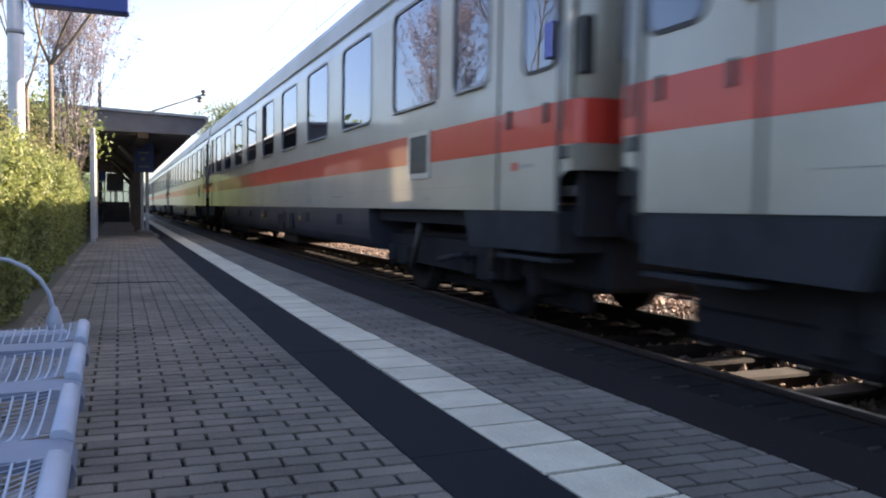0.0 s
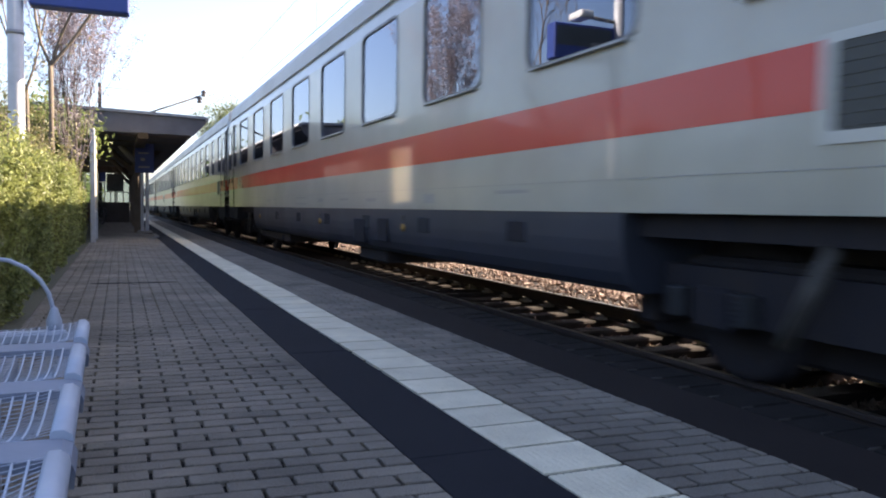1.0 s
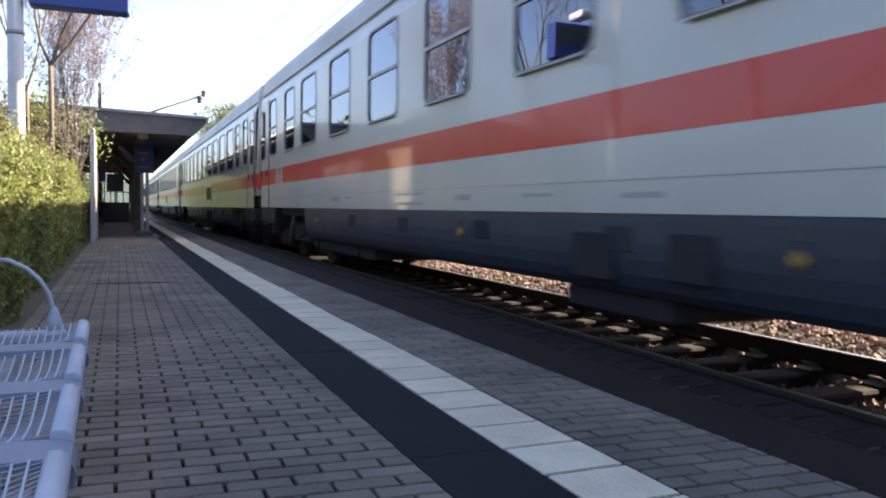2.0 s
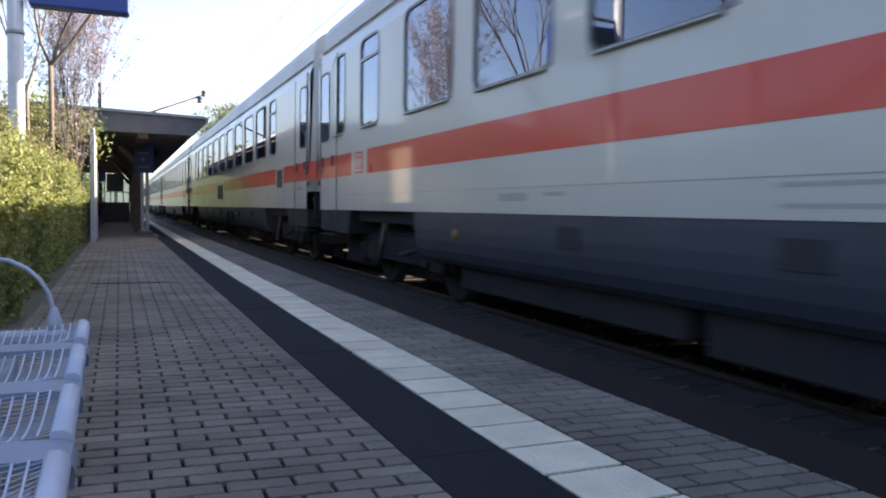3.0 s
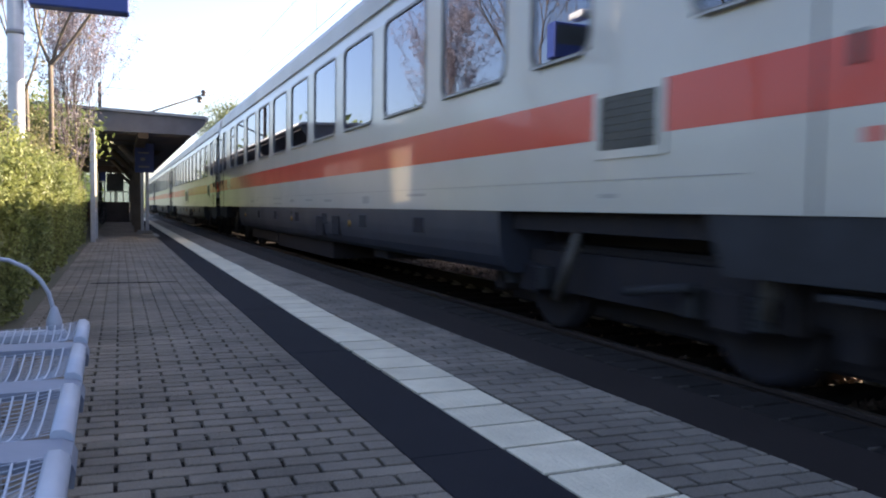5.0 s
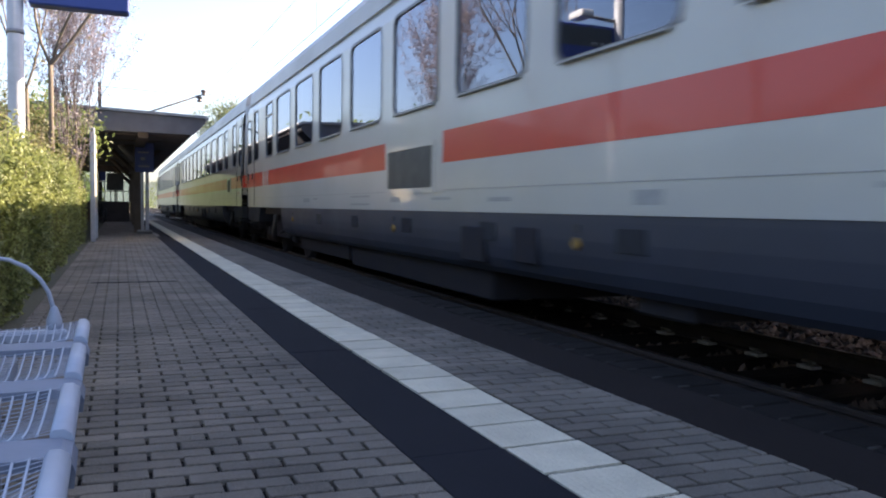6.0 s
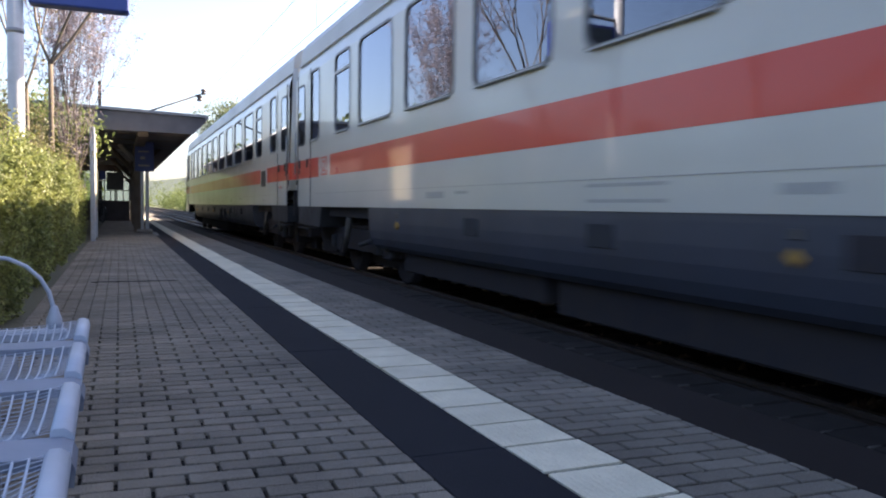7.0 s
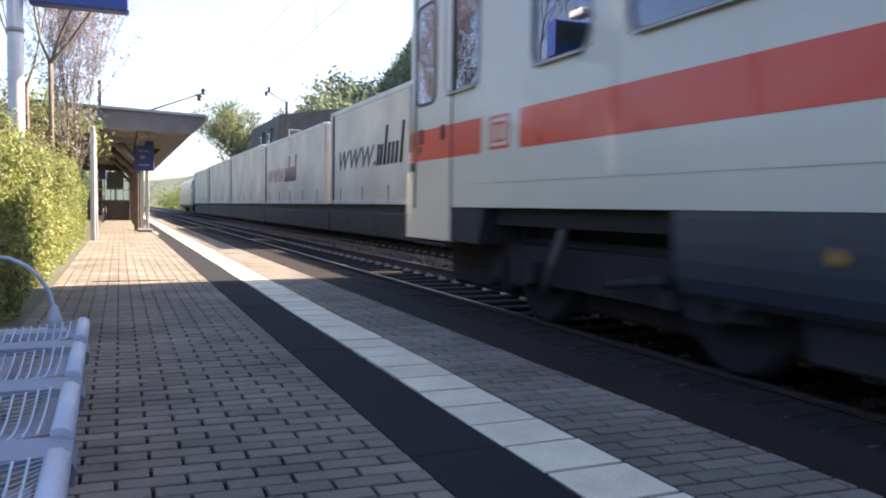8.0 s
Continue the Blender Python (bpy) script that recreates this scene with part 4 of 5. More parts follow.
def bench():
    b = thing("platform_bench", "pale blue-grey wire mesh bench with four seats and a tubular armrest", "bench", m=pose(-0.1, 2.77, 0, 0, 0, 0.8) @ pose(0.1, -2.77, 0))
    edges = [0.32, 0.81, 1.30, 1.78, 2.29, 2.77]
    for y0, y1 in zip(edges, edges[1:]):
        a, c = y0 + 0.122, y1 - 0.006
        xs = np.linspace(-0.125, -0.56, 13)
        prof = [(-0.128, 0.442), (-0.122, 0.449), (-0.106, 0.449), (-0.094, 0.44), (-0.091, 0.425), (-0.094, 0.41), (-0.106, 0.402), (-0.122, 0.405), (-0.128, 0.412)]
        seat = part("seat", extrude_profile(bmesh.new(), prof, a - 0.008, c + 0.008, smooth=True), "bench", b, "seat with a rounded front rail")
        bm = bmesh.new()
        n = int((c - a) / 0.02)
        sag = [0.024 * math.sin(math.pi * k / n) for k in range(n + 1)]
        ys = [a + (c - a) * k / n for k in range(n + 1)]
        for y, s in zip(ys, sag):
            tube(bm, [(x, y, seat_z(x) - s * min(1.0, (-0.125 - x) / 0.06)) for x in xs], 0.0009, 4)
        for x in np.linspace(-0.148, -0.555, 19):
            tube(bm, [(x, y, seat_z(x) - s * min(1.0, (-0.125 - x) / 0.06)) for y, s in zip(ys, sag)], 0.0023, 6)
        tagged(part("wire_mesh", bm, "bench", seat, "welded wire mesh"), kind="stuff")
        part("back_rail", B(-0.6, -0.56, a, c, 0.43, 0.47, bevel=0.012, seg=2), "bench", seat)
        pr = [(-0.088, 0.385), (-0.085, 0.41), (-0.092, 0.427), (-0.108, 0.435), (-0.2, 0.437), (-0.6, 0.437), (-0.6, 0.42), (-0.2, 0.42), (-0.11, 0.415), (-0.102, 0.385)]
        part("divider", extrude_profile(bmesh.new(), pr, y0, y0 + 0.116), "bench_plate", b, "flat plate between two seats")
    part("beam", B(-0.36, -0.3, 0.34, 2.77, 0.28, 0.34, bevel=0.008), "galv", b)
    for y in (0.6, 2.4):
        part("leg", B(-0.35, -0.31, y - 0.02, y + 0.02, 0.0, 0.28, bevel=0.004), "galv", b)
        part("foot_plate", B(-0.42, -0.24, y - 0.05, y + 0.05, 0.0, 0.012), "galv", b)
    arc = [(-0.2, 2.84, 0.43), (-0.203, 2.84, 0.48), (-0.215, 2.84, 0.53), (-0.24, 2.84, 0.575), (-0.28, 2.84, 0.615), (-0.33, 2.84, 0.64), (-0.4, 2.84, 0.65), (-0.5, 2.84, 0.645), (-0.57, 2.84, 0.6), (-0.59, 2.84, 0.5)]
    part("armrest", T(arc, 0.0068, 8), "bench", b, "bent tube armrest")
    part("collar", lathe(bmesh.new(), (-0.2, 2.84, 0.4), [(0, 0.024), (0.04, 0.024), (0.055, 0.018), (0.08, 0.011), (0.085, 0.007)], 14, "z"), "bench", b)
    part("end_arm", B(-0.6, -0.16, 2.79, 2.85, 0.37, 0.41, bevel=0.01), "bench", b)
    return b


def display_sign():
    pole = thing("sign_pole", "tall grey steel pole behind the hedge", "pole", m=pose(-1.13, 10.6, 0))
    part("shaft", T([(0, 0, -0.1), (0, 0, 1.6), (0, 0, 6.5)], 0.098, 16, 0.084), "galv_pale", pole)
    part("band", lathe(bmesh.new(), (0, 0, 2.83), [(0, 0.1), (0.05, 0.1)], 16, "z"), "galv", pole)
    s = thing("display_sign", "dark blue platform display box hanging from the pole", "sign", m=pose(0, 10.6, 0))
    part("housing", B(-0.98, 0.13, -0.12, 0.12, 3.18, 3.74, bevel=0.02), "sign_blue", s)
    part("display", B(-0.92, 0.08, -0.125, -0.12, 3.4, 3.69), "ink", s)
    part("bracket", T([(-1.1, 0, 3.5), (-0.96, 0, 3.5)], 0.035, 8), "galv", s)
    for k, (a, w) in enumerate(((-0.78, 0.08), (-0.66, 0.13))):
        part("display_text", B(a, a + w, -0.128, -0.125, 3.43, 3.47), "faint_ink", s, "faint pale characters")
    l = thing("platform_lamp", "white platform lamp head on a short arm", "lamp", m=pose(-0.42, 10.6, 3.84))
    part("head", B(-0.12, 0.12, -0.2, 0.2, 0, 0.12, bevel=0.035, seg=2), "white", l)
    part("arm", T([(-0.66, 0.0, 0.02), (-0.1, 0, 0.06)], 0.03, 8), "galv", l)


def shelter():
    s = thing("platform_shelter", "open timber platform shelter with a dark low-pitched roof", "shelter")
    # roof falling towards the track, with a flat boarded soffit
    bm = bmesh.new()
    extrude_profile(bm, [(-1.9, 3.07), (1.98, 2.94), (1.98, 3.0), (-1.9, 3.13)], 19.96, 45.0)
    part("roof_plate", bm, "slate", s, "dark roof covering")
    bm = bmesh.new()
    extrude_profile(bm, [(-1.85, 2.6), (1.68, 2.56), (1.95, 2.83), (1.95, 2.93), (-1.85, 3.06)], 20.05, 44.9)
    part("soffit", bm, "fascia", s, "grey boarded soffit")
    bm = bmesh.new()
    extrude_profile(bm, [(-1.85, 2.57), (1.69, 2.54), (1.965, 2.83), (1.965, 2.936), (-1.85, 3.065)], 19.99, 20.045)
    part("fascia", bm, "fascia", s, "grey boarded front fascia")
    part("gutter", T([(2.0, 19.98, 2.95), (2.0, 45, 2.95)], 0.05, 8), "galv", s)
    part("roof_trim", extrude_profile(bmesh.new(), [(-1.9, 3.08), (1.98, 2.95), (1.98, 3.015), (-1.9, 3.145)], 19.93, 19.958), "galv", s, "pale metal roof edge")
    for k in range(12):
        y = 21.0 + k * 2.0
        part("soffit_batten", B(-1.8, 1.6, y, y + 0.08, 2.56, 2.62), "wood", s)
    for y in (26.5, 33.0, 39.2):
        part("post", B(0.45, 0.63, y, y + 0.18, 0, 2.6, bevel=0.015), "wood", s, "brown timber post")
        bm = bmesh.new()
        tube(bm, [(0.54, y + 0.09, 1.75), (-0.3, y + 0.09, 2.6)], 0.08, 4)
        part("brace", bm, "wood", s)
        bm = bmesh.new()
        tube(bm, [(0.54, y + 0.09, 1.95), (1.2, y + 0.09, 2.6)], 0.07, 4)
        part("brace", bm, "wood", s)
    part("front_brace", tube(bmesh.new(), [(0.02, 24.9, 2.58), (0.45, 24.9, 2.1)], 0.085, 4), "plaster", s, "pale diagonal brace")
    part("front_post", B(0.4, 0.53, 24.84, 24.98, 0, 2.58, bevel=0.012), "wood", s, "brown timber post")
    part("eaves_beam", B(0.42, 0.66, 20.2, 44.8, 2.44, 2.6), "wood_dark", s)
    # back wall with glazing bars
    # side wall added to keep sunlit ground out of the coach reflections
    part("side_wall", B(-1.9, -1.82, 21, 44, 0, 1.8), "wood_dark", s, "dark side wall added to screen off sunlit ground, open under the roof")
    for k in range(6):
        part("side_post", B(-1.91, -1.79, 21.0 + 4.5 * k, 21.12 + 4.5 * k, 1.8, 2.6, bevel=0.01), "wood_dark", s)
    w = part("end_wall", B(-1.8, 0.44, 39.4, 39.5, 0, 0.95), "wood_dark", s, "dark boarded end wall")
    part("wall_head", B(-1.8, 0.44, 39.4, 39.5, 2.3, 2.62), "wood_dark", w)
    for k in range(9):
        x = -1.75 + k * 0.27
        part("glazing_bar", B(x, x + 0.05, 39.42, 39.48, 0.95, 2.3), "white", w)
    for z in (1.4, 1.85):
        part("cross_bar", B(-1.8, 0.44, 39.43, 39.47, z, z + 0.04), "white", w)
    part("pane", B(-1.8, 0.44, 39.445, 39.455, 0.95, 2.3), "clear_glass", w)
    # display case along the platform, its posts set in the paving
    v = thing("display_case", "pale poster in a grey steel display case facing the track", "display case", m=pose(-0.53, 18.4, 0))
    for y in (0.0, 1.94):
        part("post", B(-0.05, 0.05, y - 0.05, y + 0.05, 0, 2.46, bevel=0.01), "galv_pale", v)
    part("case", B(-0.045, 0.045, 0.05, 1.89, 0.66, 2.42, bevel=0.012), "galv_pale", v)
    part("poster", B(0.045, 0.052, 0.12, 1.82, 0.74, 2.34), "poster", v, "cream poster sheet")
    n = thing("notice_board", "dark framed notice board inside the shelter", "notice board", m=pose(-0.18, 38.9, 0))
    part("board", B(-0.36, 0.36, 0, 0.06, 1.45, 2.25, bevel=0.01), "ink", n)
    part("post", B(-0.03, 0.03, 0.07, 0.13, 0, 2.4), "wood_dark", n)
    part("panel", B(-0.62, -0.38, 0.0, 0.04, 1.9, 2.3), "sign_blue", n)
    return s


def station_sign():
    p = thing("station_sign", "blue enamel station sign on a grey post with a concrete foot", "sign", m=pose(0.66, 23.8, 0))
    part("post", B(-0.1, -0.02, -0.06, 0.06, 0.05, 2.86, bevel=0.008), "galv_pale", p)
    part("post", B(0.03, 0.12, -0.06, 0.06, 0.05, 2.86, bevel=0.008), "galv_pale", p)
    board = part("board", B(-0.25, 0.26, -0.12, -0.07, 1.74, 2.64, bevel=0.012), "sign_blue", p)
    for x, z, w, h in ((-0.1, 2.44, 0.12, 0.1), (-0.16, 2.28, 0.28, 0.04), (-0.1, 2.08, 0.12, 0.08), (-0.16, 1.88, 0.3, 0.05)):
        part("sign_bar", B(x, x + w, -0.124, -0.12, z, z + h), "galv", board)
    part("foot", B(-0.2, 0.22, -0.2, 0.2, 0, 0.1, bevel=0.03), "concrete", p)
    part("cable_cover", B(0.2, 0.3, -2.4, -0.2, 0, 0.02), "concrete", p)


def bicycle():
    b = thing("bicycle", "dark parked bicycle leaning in the shelter", "bicycle", m=pose(-0.85, 35.5, 0, 0, 8, 20))
    for y in (-0.52, 0.52):
        bm = bmesh.new()
        pts = [(0, y + 0.33 * math.cos(q), 0.35 + 0.33 * math.sin(q)) for q in np.linspace(0, 2 * math.pi, 21)]
        tube(bm, pts, 0.022, 6)
        w = part("wheel", bm, "rubber", b)
        bm = bmesh.new()
        for q in np.linspace(0, math.pi, 7)[:-1]:
            tube(bm, [(0, y - 0.32 * math.cos(q), 0.35 - 0.32 * math.sin(q)), (0, y + 0.32 * math.cos(q), 0.35 + 0.32 * math.sin(q))], 0.003, 4)
        part("spokes", bm, "galv", w)
    bm = bmesh.new()
    for a, c in (((0, -0.52, 0.35), (0, -0.1, 0.32)), ((0, -0.1, 0.32), (0, 0.4, 0.8)), ((0, -0.1, 0.32), (0, -0.2, 0.85)), ((0, -0.18, 0.78), (0, 0.4, 0.8)), ((0, 0.52, 0.35), (0, 0.36, 0.98)), ((0, -0.52, 0.35), (0, -0.18, 0.75))):
        tube(bm, [a, c], 0.018, 6)
    part("frame", bm, "under", b)
    part("handlebar", T([(-0.28, 0.3, 1.0), (0, 0.36, 1.0), (0.28, 0.3, 1.0)], 0.014, 6), "galv", b)
    part("saddle", B(-0.08, 0.08, -0.34, -0.08, 0.86, 0.92, bevel=0.025), "rubber", b)


# ---- plants ----
def grow(bm, r, p, d, length, rad, depth, tips, spread=0.6, up=0.25, kids=3):
    """A branch with bends, then its side branches; collects the tips."""
    pts = [Vector(p)]
    d = Vector(d).normalized()
    for k in range(4):
        d = (d + Vector((r.gauss(0, 0.1), r.gauss(0, 0.1), r.gauss(0, 0.06) + up * 0.12))).normalized()
        pts.append(pts[-1] + d * length / 4)
    tube(bm, pts, rad, 6 if rad > 0.015 else 4, rad * 0.6, cap=False)
    tips.extend(pts[2:])
    if depth:
        for k in range(kids):
            q = r.choice(pts[2:])
            nd = (d + Vector((r.gauss(0, spread), r.gauss(0, spread), abs(r.gauss(0, spread * 0.6))))).normalized()
            grow(bm, r, q, nd, length * r.uniform(0.55, 0.8), rad * 0.55, depth - 1, tips, spread, up, kids)


def slim_tree(x, y, forks, trunk_top, seed, label, rad=0.042, leafy=0.4):
    r = random.Random(seed)
    t = thing("young_tree", label, "tree", "young trees behind the hedge", m=pose(x, y, -0.05))
    bm = bmesh.new()
    tips = []
    tx, tz = trunk_top
    tube(bm, [(0, 0, 0), (tx * 0.25 + 0.015, 0, tz * 0.3), (tx * 0.5 - 0.02, 0.03, tz * 0.62), (tx, 0, tz)], rad, 8, rad * 0.8)
    for dx, dy, ln in forks:
        grow(bm, r, (tx, 0, tz), (dx, dy, 1), ln, rad * 0.62, 3, tips, 0.42, 0.5)
    part("trunk", bm, "bark", t, "slender pale brown trunk and bare limbs")
    rr = np.random.RandomState(seed)
    tp = np.array([tuple(v) for v in tips])
    n = int(len(tp) * leafy * 2.5)
    c = tp[rr.randint(0, len(tp), n)] + rr.normal(size=(n, 3)) * 0.07
    leaves("crown", c, 0.02, "spring_leaf", t, seed)
    return t


def shrub(name, label, x, y, h, w, material, seed, n, size, stems=9, depth=2, category="shrub", twig="twig"):
    r = random.Random(seed)
    s = thing(name, label, category, m=pose(x, y, -0.1))
    bm = bmesh.new()
    tips = []
    for k in range(stems):
        a = r.uniform(0, 6.28)
        d = (math.cos(a) * w / h * 0.6, math.sin(a) * w / h * 0.6, 1)
        grow(bm, r, (math.cos(a) * 0.1, math.sin(a) * 0.1, 0), d, h * r.uniform(0.45, 0.62), 0.004 * h, depth, tips, 0.5 if w > 0.5 else 0.2, 0.3 if w > 0.5 else 0.9)
    part("wood", bm, twig, s)
    rr = np.random.RandomState(seed)
    tp = np.array([tuple(v) for v in tips])
    c = tp[rr.randint(0, len(tp), n)] + rr.normal(size=(n, 3)) * (0.05 + 0.035 * w)
    c[:, 2] = np.maximum(c[:, 2], 0.12)
    leaves("foliage", c, size, material, s, seed)
    return s


def hedge():
    h = thing("hedge", "clipped mixed hedge with yellow-green spring leaves along the platform", "hedge")
    rr = np.random.RandomState(11)
    n = 190000
    y = 2.2 + 17.0 * rr.rand(n) ** 1.15
    depth = np.abs(rr.normal(size=n)) * 0.22
    face = rr.rand(n) < 0.62
    bulge = 0.09 * np.sin(y * 2.3) + 0.07 * np.sin(y * 5.1 + 1) + 0.05 * np.sin(y * 11.3)
    top = 1.2 + 0.012 * (y - 4) + 0.10 * np.sin(y * 1.7 + 0.5) + 0.09 * np.sin(y * 4.3) + 0.05 * np.sin(y * 9.7)
    z = np.where(face, rr.rand(n) * top, top - depth * 0.5 + 0.05 * rr.normal(size=n))
    x = np.where(face, -0.72 + bulge * (0.4 + z / 1.6) - depth - 0.10 * (z / 1.3) ** 2, -0.72 - rr.rand(n) * 1.0 + bulge * 0.5)
    # gaps between the tufts
    g = np.sin(y * 7 + 3 * z) * np.sin(z * 9 + y * 2.1) + 0.5 * np.sin(y * 15.0) * np.sin(z * 19.0)
    keep = (g > -0.55) | (rr.rand(n) < 0.3)
    c = np.stack([x, y, np.maximum(z, 0.02)], 1)[keep]
    leaves("foliage", c, 0.022, "hedge_leaf", h, 12)
    # shoots that stand out of the top
    bm = bmesh.new()
    tips = []
    r = random.Random(5)
    for k in range(150):
        yy = r.uniform(3.5, 19)
        grow(bm, r, (-0.8 - r.random() * 0.8, yy, 1.0), (r.gauss(0, 0.2), r.gauss(0, 0.2), 1), r.uniform(0.18, 0.4), 0.005, 1, tips, 0.4, 0.3, 2)
    tagged(part("shoot_growth", bm, "twig", h), kind="stuff")
    tp = np.array([tuple(v) for v in tips])
    k = 11000
    leaves("young_leaves", tp[rr.randint(0, len(tp), k)] + rr.normal(size=(k, 3)) * 0.045, 0.024, "hedge_leaf", h, 13)
    # inner wood, so that the hedge is not empty
    part("inner_wood", B(-1.5, -1.05, 2.2, 19.1, 0, 0.95, bevel=0.1), "twig", h)


def big_tree(name, x, y, h, w, seed, label, n=5200, size=0.22, material="tree_leaf", group="", trunk=0.22):
    r = random.Random(seed)
    t = thing(name, label, "tree", group, m=pose(x, y, -0.7))
    bm = bmesh.new()
    tips = []
    tube(bm, [(0, 0, 0), (0.1, 0.05, h * 0.2), (0, 0, h * 0.42)], trunk, 8, trunk * 0.7)
    for k in range(7):
        a = k * 0.9 + r.uniform(-0.3, 0.3)
        grow(bm, r, (0, 0, h * r.uniform(0.2, 0.42)), (math.cos(a) * w / h, math.sin(a) * w / h, r.uniform(0.4, 1.0)), h * r.uniform(0.28, 0.42), trunk * 0.42, 2, tips, 0.5, 0.25)
    part("trunk", bm, "bark", t)
    rr = np.random.RandomState(seed)
    tp = np.array([tuple(v) for v in tips])
    c = tp[rr.randint(0, len(tp), n)] + rr.normal(size=(n, 3)) * (0.16 * w / 2)
    leaves("crown", c, size, material, t, seed)
    return t


def hill():
    """A steep wooded slope beyond the second track and the far ridge down the valley."""
    def top(x, y):
        shoulder = min((x - 2.0 - 0.2 * y) * 6.0, 11.5 + 2 * math.sin(y * 0.11))
        return max(0.0, shoulder, min((x - 7.5 - 0.2 * y) * 1.45, 33 + 4 * math.sin(y * 0.05))) * min(max((y - 72) / 26, 0.0), 1.0) + 1.5 * noise.noise(Vector((x * 0.05, y * 0.05, 0)))
    nx, ny = 44, 50
    V, F = [], []
    for j in range(ny):
        for i in range(nx):
            x, y = 14 + i * 2.6, -60 + j * 6.4
            V.append((x, y, -0.7 + top(x, y)))
    for j in range(ny - 1):
        for i in range(nx - 1):
            a = j * nx + i
            F.append((a, a + 1, a + nx + 1, a + nx))
    hl = sheet("ground_slope", V, F, "soil")
    tagged(hl, "steep grassy slope under the hillside wood", "hillside", kind="structure")
    rr = np.random.RandomState(21)
    C = []
    for k in range(1300):
        x, y = rr.uniform(20, 90), rr.uniform(80, 240)
        if top(x, y) < 1.0:
            continue
        hh, ww = rr.uniform(4, 9), rr.uniform(1.8, 3.4)
        m = 200
        d = rr.normal(size=(m, 3))
        d /= np.linalg.norm(d, axis=1)[:, None]
        rad = (0.75 + 0.35 * rr.rand(m))[:, None]
        C.append(np.array([x, y, -0.7 + top(x, y) + hh * 0.6]) + d * rad * [ww, ww, hh * 0.5] + rr.normal(size=(m, 3)) * 0.3)
    o = leaves("hillside_wood", np.concatenate(C), 0.32, "far_leaf", None, 22)
    tagged(o, "dense mixed deciduous wood on the hillside", "wood", kind="stuff")
    V, F = [], []
    for k in range(60):
        a = radians(-40 + k * 2.2)
        R = 900
        hh = 32 + 14 * math.sin(k * 0.33 + 0.6) + 9 * math.sin(k * 0.9)
        V += [(R * math.sin(a), R * math.cos(a), -5), (R * 1.25 * math.sin(a), R * 1.25 * math.cos(a), max(hh, 12))]
    for k in range(59):
        F.append((2 * k, 2 * k + 2, 2 * k + 3, 2 * k + 1))
    tagged(sheet("backdrop_ridge", V, F, "far_hill"), "hazy wooded ridge at the end of the valley", "hill", kind="structure")


def treeline():
    """The wooded valley side behind the platform, which shows in the car windows."""
    rr = np.random.RandomState(71)
    C = []
    for k in range(260):
        x, y = rr.uniform(-75, -26), rr.uniform(-10, 170)
        x = min(x, -0.16 * y - 8)
        hh, ww = rr.uniform(4, 10), rr.uniform(2, 3.6)
        m = 120
        d = rr.normal(size=(m, 3))
        d /= np.linalg.norm(d, axis=1)[:, None]
        C.append(np.array([x, y, hh * 0.5]) + d * (0.7 + 0.4 * rr.rand(m))[:, None] * [ww, ww, hh * 0.5])
    o = leaves("treeline_wood", np.concatenate(C), 0.5, "far_leaf", None, 72)
    tagged(o, "spring wood along the valley side behind the platform", "wood", kind="stuff")


def lineside_bushes():
    rr = np.random.RandomState(31)
    C = []
    for k in range(120):
        x, y = rr.uniform(12.6, 17), rr.uniform(95, 260)
        if k < 26:
            x, y = rr.uniform(6, 28), rr.uniform(305, 390)
        hh, ww = rr.uniform(2, 6), rr.uniform(1.2, 2.6)
        if k >= 70:
            x, y, hh = rr.uniform(-9, -3.6), rr.uniform(46, 120), rr.uniform(4.5, 8.0)
        if k < 26:
            hh, ww = hh * 2.2, ww * 2.0
        m = 170
        d = rr.normal(size=(m, 3))
        d /= np.linalg.norm(d, axis=1)[:, None]
        C.append(np.array([x, y, -0.6 + hh * 0.45]) + d * (0.6 + 0.5 * rr.rand(m))[:, None] * [ww, ww, hh * 0.55])
    o = leaves("lineside_bushes", np.concatenate(C), 0.28, "tree_leaf", None, 32)
    tagged(o, "fresh green bushes along the line", "bushes", kind="stuff")


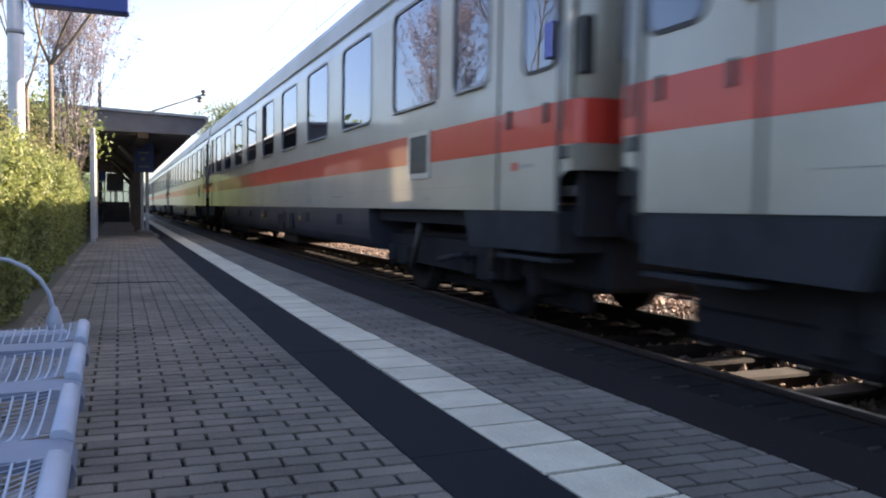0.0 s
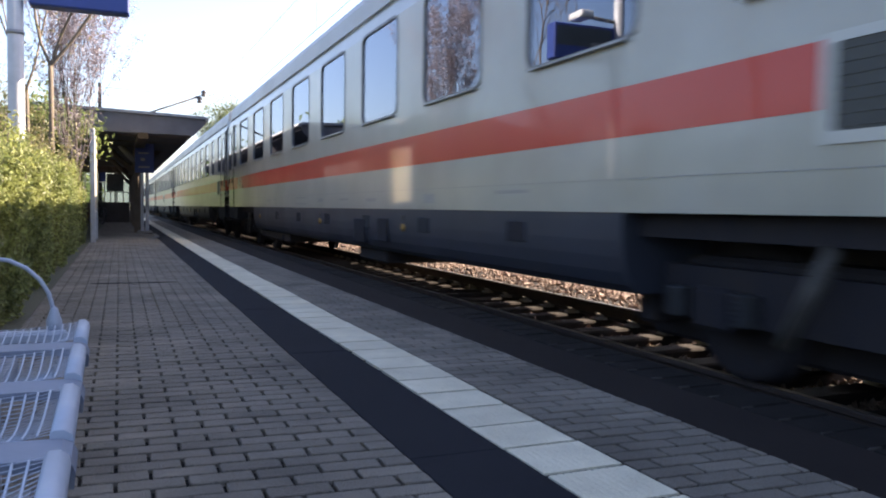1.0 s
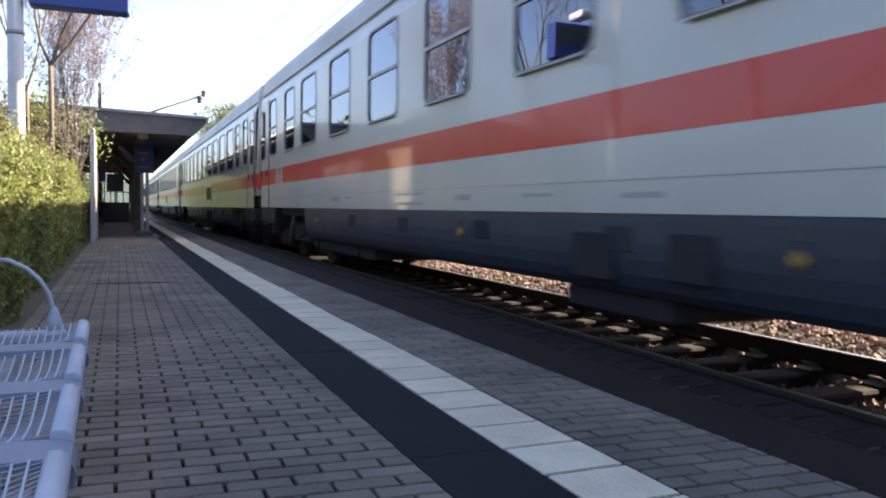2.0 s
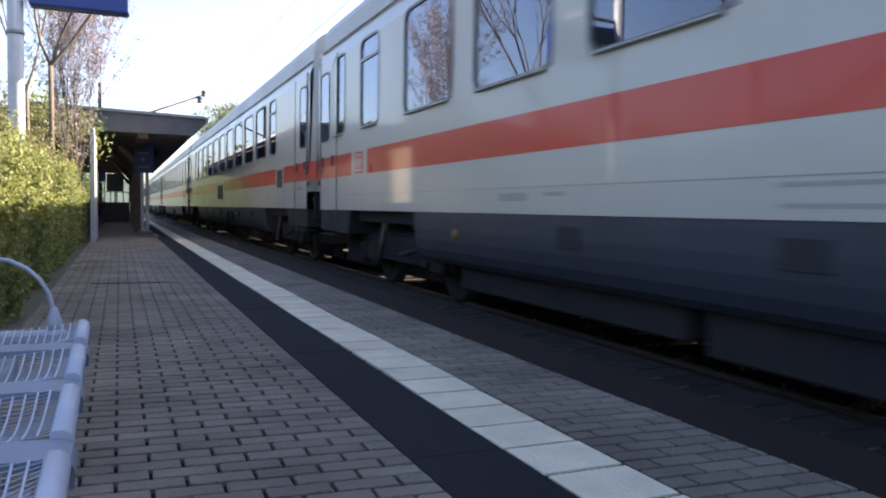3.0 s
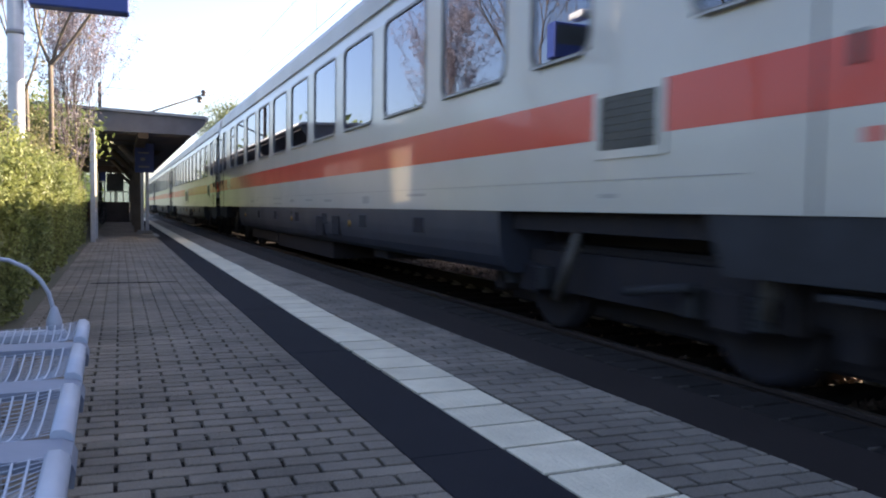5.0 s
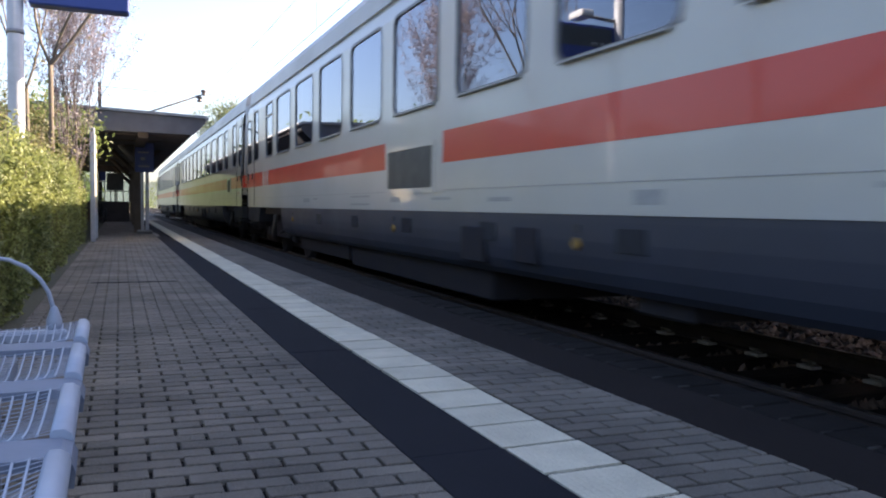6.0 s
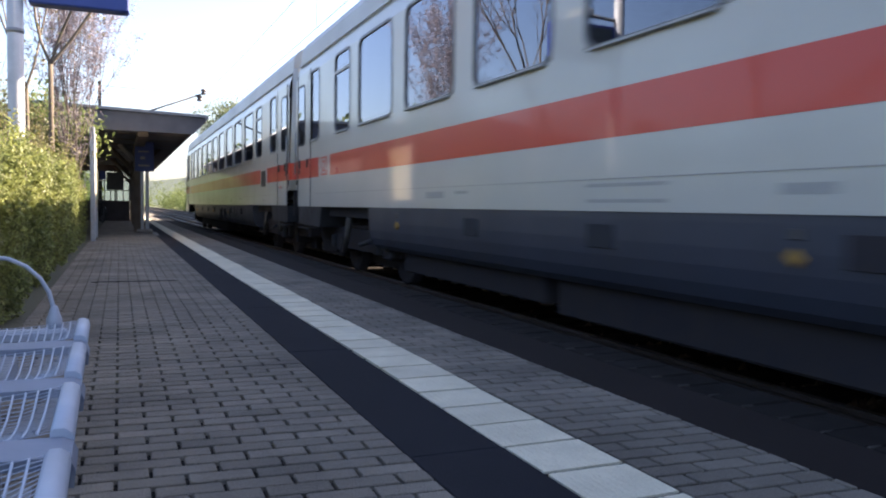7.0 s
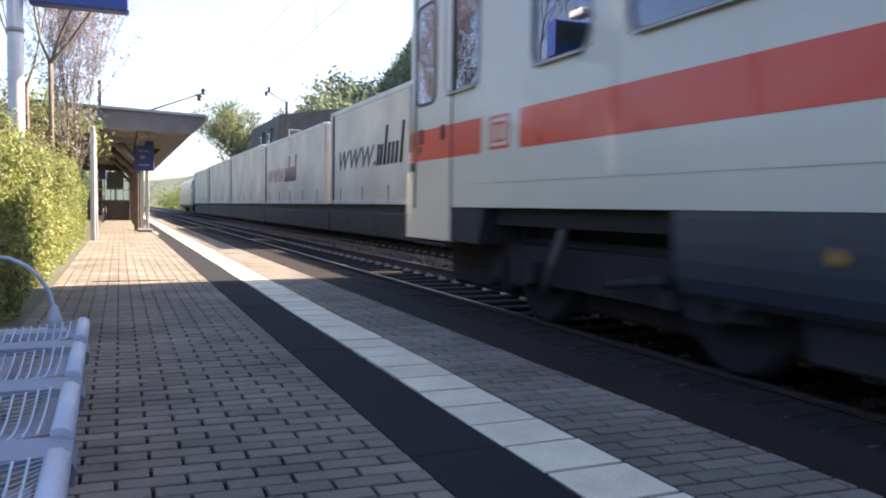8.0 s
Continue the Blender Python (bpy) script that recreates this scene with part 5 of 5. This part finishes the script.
# ---- buildings and line equipment ----
def house(x, y, w, d, eave, ridge, label, wall="plaster", m=None):
    h = thing("house", label, "house", m=pose(x, y, -0.62))
    part("wall", B(0, w, 0, d, 0, eave), wall, h)
    bm = bmesh.new()
    pts = [(-0.4, eave - 0.05), (0.1, ridge - 1.5), (w / 2, ridge - 0.6), (w - 0.1, ridge - 1.5), (w + 0.4, eave - 0.05)]
    extrude_profile(bm, pts, -0.4, d + 0.4)
    roof = part("roof", bm, "slate", h, "dark slate mansard roof")
    part("chimney", B(w * 0.55, w * 0.55 + 0.7, d * 0.6, d * 0.6 + 0.7, ridge - 1.2, ridge + 0.3), "plaster", roof)
    for k in range(2):
        yy = 2.2 + k * 4.5
        dm = part("dormer", B(-0.35, 1.2, yy - 0.15, yy + 1.55, eave + 0.3, eave + 2.5, bevel=0.03), "slate", h)
        part("window", B(-0.4, -0.3, yy + 0.2, yy + 1.2, eave + 0.6, eave + 2.0), "white", dm)
        part("pane", B(-0.42, -0.395, yy + 0.3, yy + 1.1, eave + 0.7, eave + 1.9), "glass", dm)
    for k in range(int(w // 2.6)):
        xx = 0.9 + k * 2.6
        wn_ = part("window", B(xx, xx + 1.1, -0.05, 0.02, eave - 2.2, eave - 0.7), "white", h)
        part("pane", B(xx + 0.08, xx + 1.02, -0.06, -0.045, eave - 2.12, eave - 0.78), "glass", wn_)
        wn_ = part("window", B(xx, xx + 1.1, -0.45, -0.38, eave + 0.8, eave + 2.2), "white", h)
        part("pane", B(xx + 0.08, xx + 1.02, -0.46, -0.44, eave + 0.88, eave + 2.12), "glass", wn_)
    return h


def catenary():
    for (x, y, top, arm, zz) in ((-0.86, 42.0, 6.8, (3.9, 6.48), 4.56), (10.9, 55.0, 8.1, (9.55, 8.75), 8.0)):
        m_ = thing("catenary_mast", "dark steel catenary mast with a cantilever and insulators", "mast", "catenary masts", m=pose(x, y, -0.5))
        part("shaft", B(-0.08, 0.08, -0.08, 0.08, 0, top + 0.5, bevel=0.01), "wagon", m_)
        ax, az = arm[0] - x, arm[1] + 0.5
        part("cantilever", T([(0, 0, zz + 0.5), (ax, 0, az)], 0.045, 8), "wagon", m_, "dark cantilever tube")
        for q, (dx, dz) in enumerate(((0.14, 0.14), (-0.06, -0.2))):
            part("insulator", lathe(bmesh.new(), (ax + dx, 0, az + dz - 0.17), [(0, 0.05), (0.04, 0.13), (0.1, 0.14), (0.14, 0.08), (0.2, 0.14), (0.28, 0.13), (0.33, 0.05)], 12, "z"), "porcelain", m_)
    for tx in (TRACK_X, TRACK2_X):
        w = thing("overhead_wire", "thin dark contact wire with its catenary cable", "wire", "overhead wires")
        part("contact_wire", T([(tx, -60, 5.24), (tx, 300, 5.24)], 0.006, 5), "wire", w)
        pts = [(tx, y, 6.5 + 0.5 * ((y - 12.0) / 30) ** 2 if abs(y - 12) < 30 else 7.0) for y in np.linspace(-18, 42, 20)]
        part("catenary_cable", T(pts, 0.005, 5), "wire", w)
        bm = bmesh.new()
        for y in np.linspace(-12, 38, 9):
            tube(bm, [(tx, y, 5.24), (tx, y, 6.5 + 0.5 * ((y - 12.0) / 30) ** 2)], 0.003, 4)
        part("droppers", bm, "wire", w)
    w = thing("mast_cable", "thin cable running from mast to mast", "wire")
    part("cable", T([(-0.86, 42, 6.6), (3.9, 42, 6.45)], 0.01, 5), "wire", w)


def surroundings():
    house(13.5, 72, 11, 15, 6.2, 11.2, "grey house with a dark slate mansard roof beyond the tracks")
    b = house(-16, 34, 12, 14, 3.0, 6.4, "low dark-roofed building behind the trees")
    big_tree("broadleaf_tree", 14.3, 97, 13.4, 6.2, 41, "leafy spring tree beyond the second track", 14000, 0.15, "spring_tree")
    big_tree("broadleaf_tree", 19.5, 118, 13, 6.0, 42, "leafy spring tree beyond the second track", 9000, 0.17, "spring_tree")
    big_tree("dark_tree", -2.5, 20.0, 3.9, 2.2, 43, "dark evergreen tree beside the shelter", 12000, 0.06, "tree_leaf", trunk=0.08)
    big_tree("dark_tree", -2.5, 17.6, 3.0, 1.3, 44, "dark evergreen tree beside the shelter", 9000, 0.05, "tree_leaf", trunk=0.07)
    big_tree("dark_tree", -4.0, 27.0, 5.0, 3.0, 45, "dark evergreen tree beside the shelter", 9000, 0.08, "tree_leaf", trunk=0.1)
    slim_tree(-0.89, 13.0, ((-0.45, 0.1, 1.5), (0.95, -0.1, 2.0), (0.05, 0.1, 1.6)), (-0.04, 2.92), 51, "slender young tree with a forked crown, barely in leaf")
    slim_tree(-1.22, 13.3, ((0.28, 0.1, 1.6), (-0.3, 0.1, 1.5)), (-0.06, 2.6), 52, "slender young tree with upright bare limbs", 0.034)
    slim_tree(-1.6, 8.0, ((-0.3, 0.2, 1.8), (0.4, -0.2, 1.7), (0.1, 0.3, 1.6)), (0.05, 2.6), 53, "bare branched young tree beside the platform", 0.045)
    slim_tree(-1.9, 5.6, ((-0.4, 0.2, 1.8), (0.35, 0.1, 1.9), (0.0, -0.3, 1.6)), (0.0, 2.4), 54, "bare branched young tree beside the platform", 0.045)
    shrub("blossom_tree", "tall twiggy shrub with pale mauve blossom", -0.75, 17.0, 5.0, 0.22, "pink_leaf", 65, 26000, 0.02, 6, 3, "tree")
    shrub("twiggy_shrub", "brown twiggy shrub with few leaves", -1.75, 15.2, 2.2, 0.6, "spring_leaf", 62, 3500, 0.022, 12, 2)
    shrub("twiggy_shrub", "brown twiggy shrub with few leaves", -1.5, 12.0, 2.0, 1.0, "spring_leaf", 63, 3500, 0.022, 12, 2)
    shrub("twiggy_shrub", "brown twiggy shrub with few leaves", -2.3, 14.0, 3.4, 1.4, "spring_leaf", 64, 4200, 0.025, 12, 2)


ground()
tracks()
CAR_OBS = train()
LOCO, WAGONS = freight()
shelter()
station_sign()
bench()
display_sign()
bicycle()
hedge()
surroundings()
hill()
lineside_bushes()
treeline()
catenary()
paving()


# where a coach stands off its even place in the row
SHIFT = (0.06, 0.05, 0.0, 0.0, 0.0, 0.0, 0.0, 0.0, 0.0, 0.0, 0.0)
# each coach rides a little higher or lower on its springs
SAG = (0.012, 0.0, -0.02, 0.0, -0.008, -0.012, -0.022, 0.0, 0.004, 0.004, 0.004)


def motions():
    ts = [k * 0.2 for k in range(41)]
    for n, ob in enumerate(CAR_OBS):
        walk(ob, [(t, pose(TRACK_X, train_rear(t) - 26.4 * (n + 1) + SHIFT[n], RAIL + SAG[n])) for t in ts])
    walk(LOCO, [(t, pose(TRACK2_X, freight_front(t) - 18.7, RAIL)) for t in ts])
    for k, ob in enumerate(WAGONS):
        walk(ob, [(t, pose(TRACK2_X, freight_front(t) - 33.0 - 14.2 * k, RAIL)) for t in ts])


motions()
